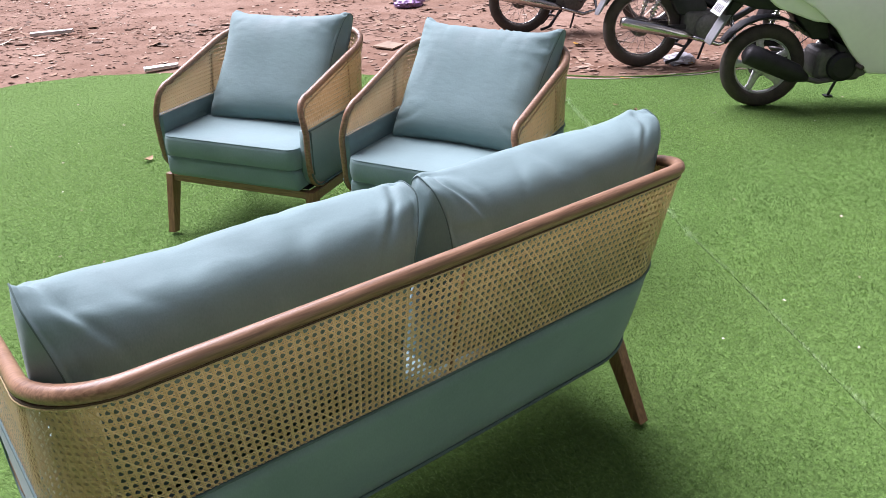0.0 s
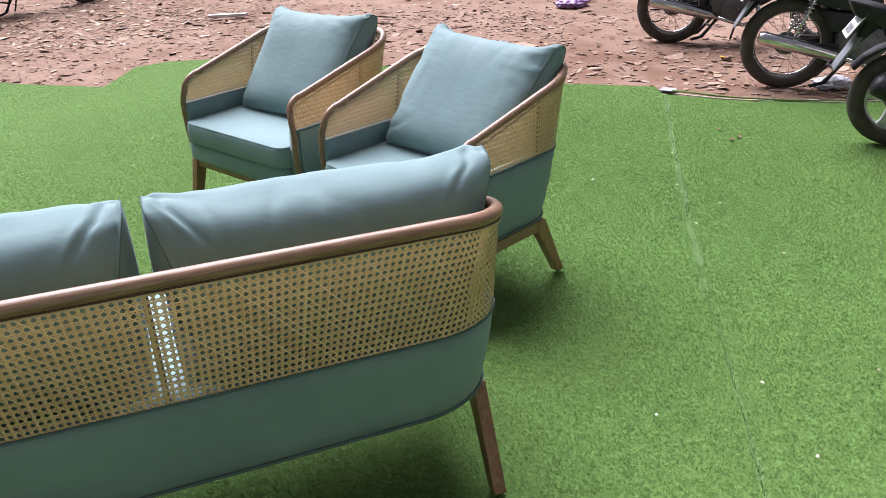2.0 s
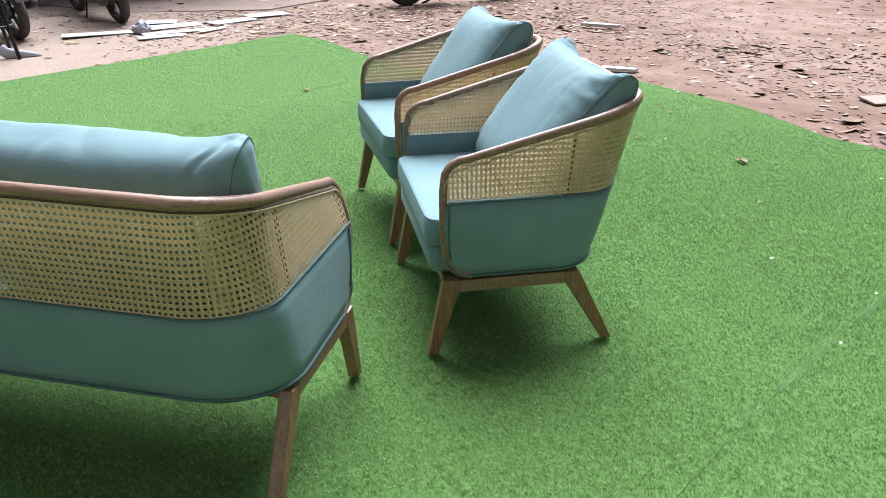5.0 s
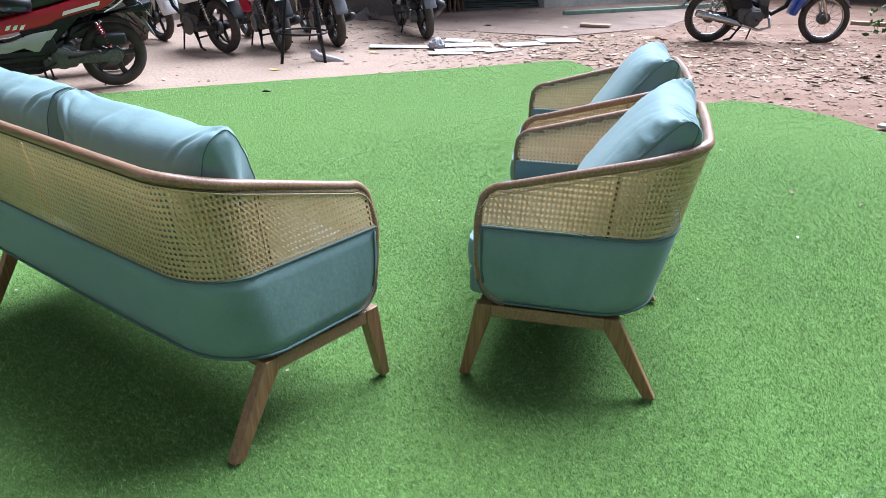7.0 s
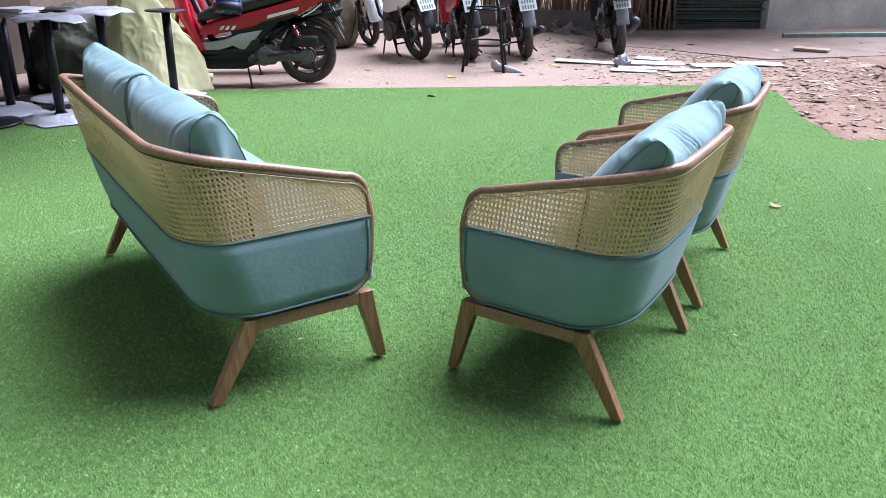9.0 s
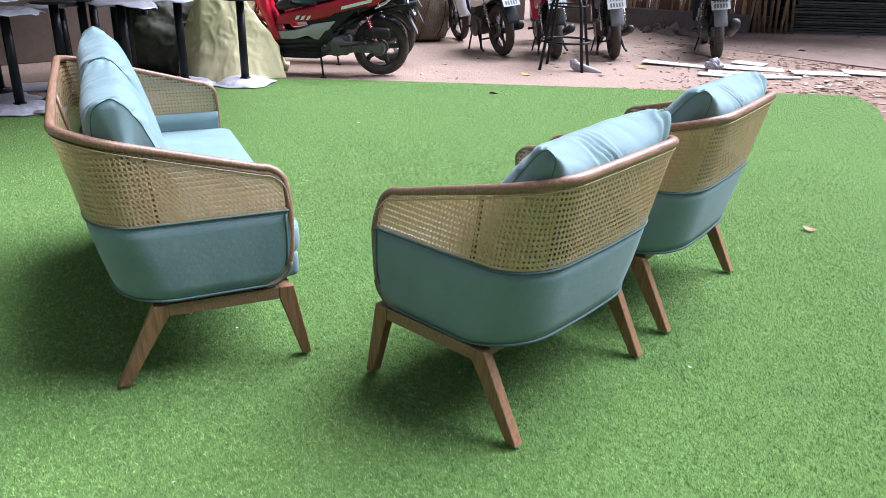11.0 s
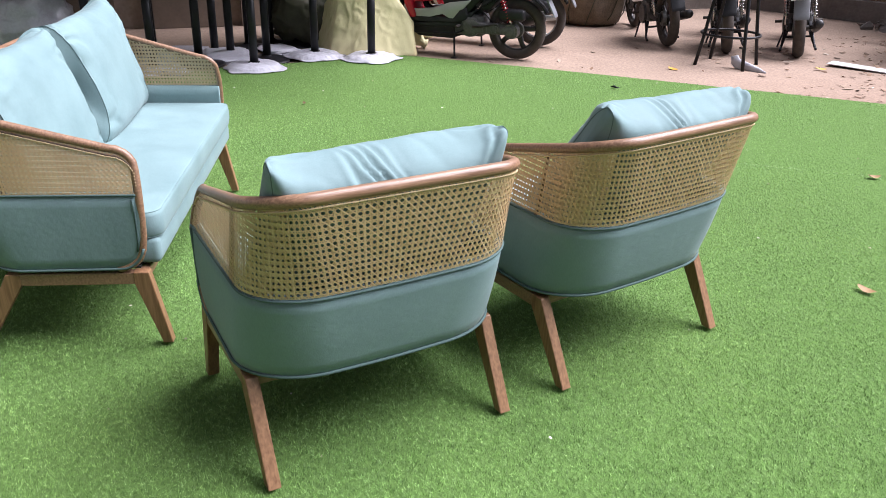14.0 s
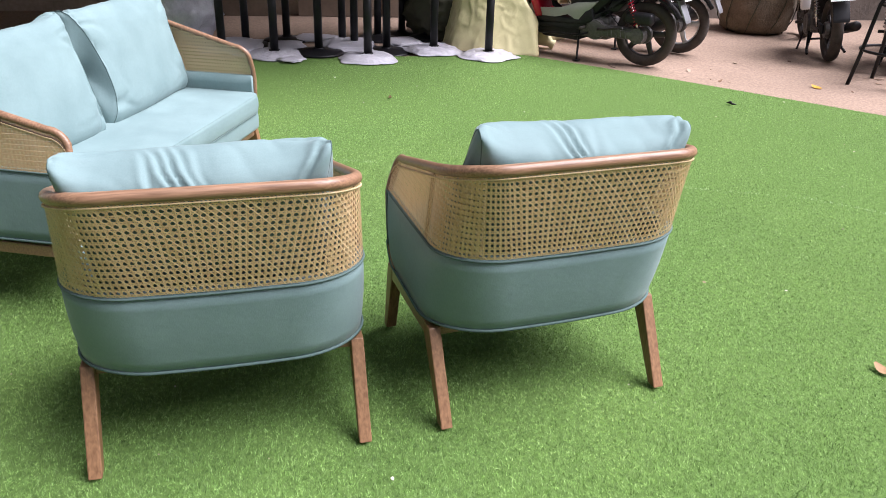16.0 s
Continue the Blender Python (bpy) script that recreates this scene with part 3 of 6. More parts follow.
def wrap_solid(shell, lo, hi, thick, us, bulge=0.004):
    """A solid of the wrap between two height lines."""
    bm = bmesh.new()
    rows = []
    nz = 7
    for u in us:
        y = shell.y(u)
        a, b = lo(y), hi(y)
        col = []
        for side in (0, 1):
            for i in range(nz):
                k = i / (nz - 1)
                z = a + (b - a) * (k if side == 0 else 1 - k)
                inset = (-bulge * math.sin(math.pi * k) if side == 0 else thick)
                col.append(bm.verts.new(shell.at(u, z, inset)))
        rows.append(col)
    m = 2 * nz
    for r, s in zip(rows, rows[1:]):
        for k in range(m):
            bm.faces.new((r[k], s[k], s[(k + 1) % m], r[(k + 1) % m]))
    bm.faces.new(rows[0])
    bm.faces.new(rows[-1][::-1])
    bmesh.ops.recalc_face_normals(bm, faces=bm.faces)
    return bm


def side_outline(shell, inset, drop):
    """The line of the bent rail: up from under the side, over the front corner, along the arm and round the back."""
    line = [(y, shell.low(y) + drop * 0.5) for y in (-0.165, -0.19, -0.212, -0.230)]
    line += [(Y_FRONT + 0.010, 0.325), (Y_FRONT + 0.003, 0.37), (Y_FRONT, 0.43), (Y_FRONT - 0.001, 0.49), (Y_FRONT, 0.53), (Y_FRONT + 0.004, shell.top(Y_FRONT) + 0.01)]
    for k in (0.3, 0.45, 0.6, 0.8, 1.0):
        y = Y_FRONT + 0.075 - 0.075 * math.cos(k * math.pi / 2)
        line.append((y, shell.top(y) - drop))
    pts = []
    for y, z in line:
        u = max(0.0, (y - Y_FRONT) / 0.418 * shell.l1)
        p = shell.at(u, z, inset)
        p.y = y
        pts.append(p)
    for u in shell.stations():
        if shell.y(u) > Y_FRONT + 0.09 and u <= shell.length / 2 + 1e-6:
            p = shell.at(u, shell.rail(shell.y(u)) - drop, inset)
            p.z = shell.rail(p.y) - drop
            pts.append(p)
    for p in list(pts)[-2::-1]:
        pts.append(Vector((-p.x, p.y, p.z)))
    return pts


def stitch_row(line, step=0.0046):
    """A cord along a line, thick and thin by turns like a row of stitches."""
    pts, radii = [], []
    for p, q in zip(line, line[1:]):
        n = max(1, round((q - p).length / step))
        pts += [p.lerp(q, i / n) for i in range(n)]
    pts.append(line[-1])
    for i in range(len(pts)):
        radii.append(0.0036 if i % 2 else 0.0014)
    return sweep(pts, radii, 6)


def cushion_bm(w, h, thick, seed, ear=0.014, crease=1.0, folds=(), taper=0.0, side=0.15, roll=3.2, pinch=0.03):
    """A stuffed cushion, standing in x (w) and z (h): a soft roll over the top, flat seamed ends, drawn-up corners and folds."""
    rng = random.Random(seed)
    off = Vector((rng.uniform(0, 50), rng.uniform(0, 50), rng.uniform(0, 50)))
    bm = bmesh.new()
    nu, nt = 120, 96
    lean = [rng.uniform(-1, 1) for _ in range(4)]
    rings = []
    for i in range(nu + 1):
        u = math.sin((i / nu - 0.5) * math.pi * 0.94) / math.sin(math.pi * 0.47)
        e = abs(u)
        body = max(0.0, 1 - e ** roll) ** 0.55
        ring = []
        for k in range(nt):
            a = 2 * math.pi * k / nt
            c, s = math.cos(a), math.sin(a)
            y = math.copysign(abs(c) ** 0.6, c)
            z = math.copysign(abs(s) ** 0.52, s)
            end = side * (0.8 + 0.2 * (1 - z ** 4)) + 0.10 * ((1 - z) / 2) ** 0.7
            half = thick * (end + (0.5 - end) * body) * (1 - 0.10 * z)
            high = h / 2 * (1 - 0.02 * (1 - e * e) - 0.05 * max(0.0, (e - 0.92) / 0.08) ** 2)
            x = w / 2 * u * (1 - pinch * e * (1 - z * z) - 0.5 * pinch * e * abs(c) ** 3) * (1 - taper * (1 - z) / 2)
            z0 = z
            zz = high * z + (ear * e ** 6 * (1 + 0.35 * lean[0 if u > 0 else 1]) if z > 0 else -0.4 * ear * e ** 7) * abs(z) ** 2
            yy = half * y
            p = Vector((x, yy, zz)) + off
            out = Vector((0, y * abs(c), z * abs(s)))
            out.normalize()
            fold = noise.noise((x * 3.0 + zz * 1.6 + off.y, zz * 4.2 - x * 1.2 + y, off.z + y * 0.5))
            pleat = noise.noise((zz * 34 + off.x + 2.5 * y, e * 2.6, (1 if u > 0 else -1) * 3.0 + off.y))
            pleat = pleat * 0.6 - 1.1 * max(0.0, 0.22 - abs(noise.noise((zz * 15 + off.z + y, e * 1.6, off.y)))) / 0.22
            sharp = noise.noise((x * 11 + off.z, zz * 2.4 + off.x, y * 0.8))
            sharp = max(0.0, 0.32 - abs(sharp)) / 0.32
            top = max(0.0, z0) ** 2
            d = crease * (0.009 * fold + 0.011 * pleat * math.exp(-(1 - e) * 5) * min(1.0, (1 - e) / 0.03 + 0.1) - 0.0025 * sharp * (0.15 + 0.85 * top) * (1 - e ** 6))
            for fx, slope, depth, wide, span in folds:
                # a fold crosses the roll of the top at a slant, sharp on one side
                arc = (a - math.pi / 2) * thick * 0.5
                t = (x - fx * w / 2 - slope * arc - 0.006 * noise.noise((arc * 30, fx * 9, off.x))) / wide
                win = math.exp(-((a - math.pi * 0.42) / span) ** 2)
                d -= depth * win * (math.exp(-t * t) - 0.7 * math.exp(-((t - 1.9) / 1.3) ** 2))
            ring.append(bm.verts.new((x + 0.004 * noise.noise(p * 8), yy + out.y * d, zz + out.z * d)))
        rings.append(ring)
    for r, s in zip(rings, rings[1:]):
        for k in range(nt):
            bm.faces.new((r[k], s[k], s[(k + 1) % nt], r[(k + 1) % nt]))
    seams = []
    for ring, sg in ((rings[0], -1), (rings[-1], 1)):
        mid = sum((v.co for v in ring), Vector()) / nt
        prev = ring
        for q, push in ((0.86, 0.003), (0.5, 0.006), (0.15, 0.007)):
            nxt = [bm.verts.new(Vector((v.co.x + sg * push, mid.y + (v.co.y - mid.y) * q, mid.z + (v.co.z - mid.z) * (1 - (1 - q) * 0.9)))) for v in ring]
            for k in range(nt):
                f = (prev[k], prev[(k + 1) % nt], nxt[(k + 1) % nt], nxt[k])
                bm.faces.new(f if sg < 0 else f[::-1])
            prev = nxt
        bm.faces.new(prev)
        seams.append([v.co.copy() for v in ring])
    bmesh.ops.recalc_face_normals(bm, faces=bm.faces)
    return bm, seams


def cushion(name, m, dims, seed, label, group, **kw):
    ob = thing(name, m, label, "cushion", group)
    bm, seams = cushion_bm(*dims, seed, **kw)
    part("cover", bm, FABRIC, ob, smooth=True)
    for s in seams:
        part("piping", sweep(s, 0.0014, 6, closed=True), PIPING, ob, smooth=True)
    return ob


def seat_cushion_bm(w, d, t, seed):
    """A flat box cushion with a soft crown, rounded corners and slight dents; its top and bottom are seamed to a boxed side."""
    bm = bmesh.new()
    nx, ny = max(30, int(w / 0.018)), 30
    off = Vector((seed * 7.3, seed * 3.1, 0))
    r = 0.05

    def spot(i, j, k):
        u, v = math.sin((i / nx - 0.5) * math.pi), math.sin((j / ny - 0.5) * math.pi)
        u, v = 0.6 * u + 0.4 * (2 * i / nx - 1), 0.6 * v + 0.4 * (2 * j / ny - 1)
        x, y = u * w / 2, v * d / 2
        qx, qy = abs(x) - (w / 2 - r), abs(y) - (d / 2 - r)
        if qx > 0 and qy > 0:
            f = max(qx, qy) / math.hypot(qx, qy)
            x, y = math.copysign(w / 2 - r + qx * f, x), math.copysign(d / 2 - r + qy * f, y)
        return u, v, x * k, y * k

    def sheet(top):
        rows = []
        for j in range(ny + 1):
            row = []
            for i in range(nx + 1):
                u, v, x, y = spot(i, j, 0.99)
                crown = (1 - abs(u) ** 12) * (1 - abs(v) ** 8)
                z = t * (0.93 + 0.10 * crown) + 0.004 * noise.noise(Vector((x * 5, y * 5, 2)) + off) * crown if top else 0.0
                row.append(bm.verts.new((x, y, z)))
            rows.append(row)
        for j in range(ny):
            for i in range(nx):
                bm.faces.new((rows[j][i], rows[j][i + 1], rows[j + 1][i + 1], rows[j + 1][i]))
        return rows

    def border(rows):
        return rows[0][:-1] + [row[-1] for row in rows[:-1]] + rows[-1][:0:-1] + [row[0] for row in rows[:0:-1]]

    high, low = border(sheet(True)), border(sheet(False))
    prev = low
    for f, k in ((0.10, 1.008), (0.35, 1.016), (0.6, 1.017), (0.82, 1.010)):
        ring = []
        for a, b in zip(low, high):
            wob = 1 + 0.003 * noise.noise(Vector((a.co.x * 9, a.co.y * 9, f * 3)) + off)
            ring.append(bm.verts.new((a.co.x * (1 + (k - 1) * 0.7 / w) * wob, a.co.y * k * wob, b.co.z * f)))
        for i in range(len(prev)):
            q = (i + 1) % len(prev)
            bm.faces.new((prev[i], prev[q], ring[q], ring[i]))
        prev = ring
    for i in range(len(prev)):
        q = (i + 1) % len(prev)
        bm.faces.new((prev[i], prev[q], high[q], high[i]))
    seams = ([v.co.copy() for v in high], [v.co.copy() for v in low])
    bmesh.ops.recalc_face_normals(bm, faces=bm.faces)
    return bm, seams


def seat_unit(name, m, half, label, category, group="", lift=0.0, deep=0.0):
    """A wood-framed seat: splayed legs, upholstered tub, cane above it and one bent rail round the top."""
    ob = thing(name, m, label, category, group)
    sh = Shell(half, lift, deep)
    foot = half - 0.018
    # wooden base
    for s in (1, -1):
        x = s * foot
        part("front_leg", prism([(-0.299, 0.0), (-0.268, 0.0), (-0.205, 0.213), (-0.205, 0.252), (-0.252, 0.252)], 0.034, "x", x), LEGWOOD, ob)
        part("back_leg", prism([(0.264, 0.0), (0.299, 0.0), (0.172, 0.250), (0.130, 0.250), (0.130, 0.213)], 0.034, "x", x), LEGWOOD, ob)
        part("side_rail", box(0.031, 0.336, 0.040, (x, -0.0375, 0.231), 0.003), WOOD, ob)
    part("front_rail", box(2 * foot - 0.03, 0.028, 0.030, (0, -0.232, 0.235), 0.003), WOOD, ob)
    part("back_rail", box(2 * foot - 0.03, 0.030, 0.030, (0, 0.150, 0.235), 0.003), WOOD, ob)
    part("dust_cover", box(2 * foot - 0.04, 0.36, 0.006, (0, -0.04, 0.2535), 0.0), DARKCLOTH, ob)
    # upholstered tub
    us = sh.stations()
    part("tub", wrap_solid(sh, sh.low, sh.band, 0.038, us), FABRIC, ob, smooth=True)
    part("band_piping", sweep([sh.at(u, sh.band(sh.y(u)), -0.001) for u in us[1:-1]], 0.0034, 8), PIPING, ob, smooth=True)
    part("lower_piping", sweep([sh.at(u, sh.low(sh.y(u)) + 0.003, -0.003) for u in us[1:-1]], 0.0042, 8), PIPING, ob, smooth=True)
    for s in (1, -1):
        edge = []
        for z, dy in ((0.325, 0.007), (0.36, 0.001), (0.4, 0), (0.45, 0), (0.495, 0)):
            p = sh.at(0.0, z, -0.003)
            edge.append(Vector((s * p.x, Y_FRONT + 0.014 + dy, z)))
        part("front_piping", sweep(edge, 0.004, 8), PIPING, ob, smooth=True)
    part("seat_base", box(2 * half - 0.085, 0.372, 0.090, (0, -0.098, 0.305), 0.020, seg=3), FABRIC, ob, smooth=True)
    # cane, with posts behind it
    put("cane_panel", cane_mesh(sh, 0.001, 0.0), ob)
    for span in ((0.0, 0.60), (sh.length - 0.60, sh.length)):
        put("inner_cane_panel", cane_mesh(sh, 0.020, 0.0065, 1.25, span, THINCANE), ob)
    for u in (0.37, sh.length - 0.37) + ((sh.length / 2,) if half > 0.5 else ()):
        y = sh.y(u)
        part("cane_post", sweep([sh.at(u, z, 0.009) for z in (sh.band(y) - 0.01, 0.6, sh.rail(y) - 0.01)], 0.006, 8), WOOD, ob, smooth=True)
    rail = side_outline(sh, 0.008, 0.0)
    radii = [0.0122 + 0.0026 * min(1, max(0, (p.y + 0.25) / 0.5)) for p in rail]
    part("bent_rail", sweep(rail, radii, 12), WOOD, ob, smooth=True)
    # on the sofa a dark bar stands in for the shaded gap below the rail
    if half > 0.5:
        part("lashing", sweep(side_outline(sh, -0.001, 0.0165)[8:-8], 0.0032, 6), GAPSHADE, ob, "dark line painted as the shaded gap under the rail", smooth=True)
    part("cane_cord", stitch_row(side_outline(sh, -0.002, 0.0205)[8:-8]), CANECORD, ob, "row of knotted cane stitches under the rail", smooth=True)
    return ob


CHAIR_HALF, SOFA_HALF = 0.355, 0.718
CHAIR_A = pose(0.269, 2.445, 0, 0, 0, -81.9)
CHAIR_B = pose(0.1075, 3.304, 0, 0, 0, -76.9)
SOFA = pose(-0.951, 1.890, 0, 0, 0, 163.6)

chair = seat_unit("armchair", CHAIR_A, CHAIR_HALF, "wood-framed cane armchair with aqua upholstery on green turf", "armchair", "matching armchairs")
copy_thing(chair, CHAIR_B)
sofa = seat_unit("sofa", SOFA, SOFA_HALF, "wood-framed two-seat cane sofa with aqua upholstery on turf", "sofa", lift=0.02, deep=0.012)


def seat_pad(name, m, w, label, seed):
    ob = thing(name, m, label, "cushion", "seat cushions")
    bm, seams = seat_cushion_bm(w, 0.50, 0.088, seed)
    part("cover", bm, FABRIC, ob, smooth=True)
    for s in seams:
        part("piping", sweep(s, 0.0012, 6, closed=True), FABRIC, ob, smooth=True)
    return ob


PAD = pose(0, -0.045, 0.350)
seat_pad("seat_cushion", CHAIR_A @ PAD, 0.63, "plump aqua box seat cushion on a cane armchair", 1)
seat_pad("seat_cushion", CHAIR_B @ PAD, 0.63, "plump aqua box seat cushion on a cane armchair", 2)
seat_pad("seat_cushion", SOFA @ PAD, 1.365, "long aqua bench seat cushion on the cane sofa", 3)
CHAIR_BACK = (0.572, 0.475, 0.225)
cushion("back_cushion", CHAIR_A @ pose(0.010, 0.162, 0.610, -34, 1.5, 0), CHAIR_BACK, 11, "soft square aqua back cushion leaning in a cane armchair", "back cushions", ear=0.044, pinch=0.055, side=0.20, roll=3.8, folds=((0.08, 0.5, 0.009, 0.006, 0.55), (0.17, 0.35, 0.010, 0.005, 0.5), (0.27, 0.6, 0.008, 0.006, 0.5), (0.36, 0.2, 0.005, 0.008, 0.45), (-0.02, 0.3, 0.004, 0.009, 0.5), (-0.92, -0.6, 0.007, 0.008, 0.7)))
cushion("back_cushion", CHAIR_B @ pose(0.004, 0.157, 0.612, -33, -2.2, 0), CHAIR_BACK, 12, "soft square aqua back cushion leaning in a cane armchair", "back cushions", ear=0.044, pinch=0.055, side=0.20, roll=3.8, folds=((0.14, 0.45, 0.011, 0.007, 0.6), (0.05, 0.3, 0.007, 0.007, 0.5), (0.24, 0.5, 0.006, 0.007, 0.5), (-0.10, -0.2, 0.003, 0.012, 0.5), (-0.90, -0.7, 0.008, 0.008, 0.7)))
SOFA_BACK = (0.668, 0.468, 0.215)
cushion("back_cushion", SOFA @ pose(-0.359, 0.170, 0.626, -13, 0.5, 0), SOFA_BACK, 13, "wide aqua back cushion leaning against the sofa back", "back cushions", ear=0.026, side=0.35, roll=3.6, taper=0.03, pinch=0.07, crease=1.3, folds=((-0.88, -0.7, 0.005, 0.010, 0.7), (0.90, 0.7, 0.006, 0.009, 0.6), (0.1, 0.3, 0.003, 0.02, 0.6)))
cushion("back_cushion", SOFA @ pose(0.347, 0.172, 0.638, -13, -0.5, 1), SOFA_BACK, 14, "wide aqua back cushion leaning against the sofa back", "back cushions", ear=0.026, side=0.35, roll=3.6, taper=0.03, pinch=0.07, crease=1.3, folds=((-0.90, -0.7, 0.007, 0.009, 0.6), (0.88, 0.6, 0.005, 0.010, 0.7), (-0.3, -0.3, 0.003, 0.02, 0.6)))


# ---- soft and crumpled things ----
def blob_bm(radii, seed, sub=4, rough=0.18, scale=2.2, crumple=0.05, flat=True, square=1.0):
    """A lumpy bag or bundle: a rounded mass with folds, sat flat on the ground."""
    bm = bmesh.new()
    bmesh.ops.create_icosphere(bm, subdivisions=sub, radius=1.0)
    off = Vector((seed * 3.7, seed * 1.9, seed * 5.3))
    for v in bm.verts:
        d = v.co.normalized()
        k = 1 + rough * noise.noise(d * scale + off)
        k += crumple * (abs(noise.noise(d * scale * 2.7 + off)) * 2 - 0.5)
        k += crumple * 0.5 * (abs(noise.noise(d * scale * 6 + off)) * 2 - 0.5)
        e = Vector((math.copysign(abs(d.x) ** square, d.x), math.copysign(abs(d.y) ** square, d.y), d.z))
        c = Vector((e.x * radii[0], e.y * radii[1], e.z * radii[2])) * k
        if flat:
            c.z = max(c.z, -0.72 * radii[2] + 0.02 * noise.noise(d * 9 + off)) + 0.72 * radii[2]
        v.co = c
    return bm


# ---- two-wheelers ----
def wheel(ob, x, r, tw, style, paint):
    """A road wheel on the axle at (x, 0, r): rim with spokes and hub, and its tyre."""
    rr = r - 2 * tw + 0.012
    ring = [(x + rr * math.cos(a), 0, r + rr * math.sin(a)) for a in (2 * math.pi * i / 36 for i in range(36))]
    w = part("wheel", sweep(ring, 0.021, 8, closed=True, up=(0, 1, 0)), paint, ob, smooth=True)
    part("hub", cyl(0.055 if style == "wire" else 0.045, 0.05, (x, -0.055, r), (x, 0.055, r), 16), paint if style != "wire" else ENGINE, w, smooth=True)
    if style == "wire":
        wires = []
        for i in range(32):
            a = 2 * math.pi * i / 32
            b = a + (0.5 if i % 2 else -0.5)
            s = 0.04 if i % 4 < 2 else -0.04
            wires.append(cyl(0.0017, 0.0017, (x + 0.05 * math.cos(b), s, r + 0.05 * math.sin(b)), (x + rr * math.cos(a), 0, r + rr * math.sin(a)), 4))
        tagged(part("wire_spokes", join(*wires), CHROME, w), kind="stuff")
    else:
        for i in range(5):
            a = 2 * math.pi * i / 5 + 0.4
            p = [(x + k * rr * math.cos(a + t), 0, r + k * rr * math.sin(a + t)) for k, t in ((0.15, 0.0), (0.45, 0.10), (0.75, 0.14), (0.98, 0.10))]
            part("spoke", sweep(p, [0.034, 0.026, 0.022, 0.028], 8, flat=0.5, up=(0, 1, 0)), paint, w, smooth=True)
    ring = [(x + (r - tw) * math.cos(a), 0, r + (r - tw) * math.sin(a)) for a in (2 * math.pi * i / 44 for i in range(44))]
    part("tyre", sweep(ring, tw, 12, closed=True, up=(0, 1, 0), flat=1.15), RUBBER, w, "dusty black tyre", smooth=True)
    part("brake_drum", join(cyl(0.075, 0.07, (x, 0.03, r), (x, 0.062, r), 20), cyl(0.02, 0.02, (x, -0.08, r), (x, 0.08, r), 10)), ENGINE, w, smooth=False)
    return w


def spring_shock(ob, top, low, paint):
    top, low = Vector(top), Vector(low)
    d = low - top
    side = d.orthogonal().normalized()
    over = d.cross(side).normalized()
    turns, n = 8, 90
    pts = [top + d * (0.08 + 0.72 * i / n) + side * (0.022 * math.cos(2 * math.pi * turns * i / n)) + over * (0.022 * math.sin(2 * math.pi * turns * i / n)) for i in range(n + 1)]
    sh = part("shock_absorber", cyl(0.012, 0.012, top, low, 10), CHROME, ob, smooth=True)
    part("coil_spring", sweep(pts, 0.0048, 6), paint, sh, smooth=True)


def number_plate(ob, x, z, tilt, w=0.19, h=0.14):
    """A rear plate; its writing is given as plain dark bars."""
    m = pose(x, 0, z, 0, tilt, 0)
    p = part("number_plate", box(0.004, w, h, (0, 0, 0), 0.001), PLATE, ob, "white number plate with dark bars", m=m)
    for row, (n, hh) in enumerate(((5, 0.038), (5, 0.045))):
        for i in range(n):
            y = (i - (n - 1) / 2) * w * 0.155
            part("bar", box(0.0016, w * 0.085, hh, (-0.0032, y, 0.032 - row * 0.062), 0), BARINK, p)
    return p


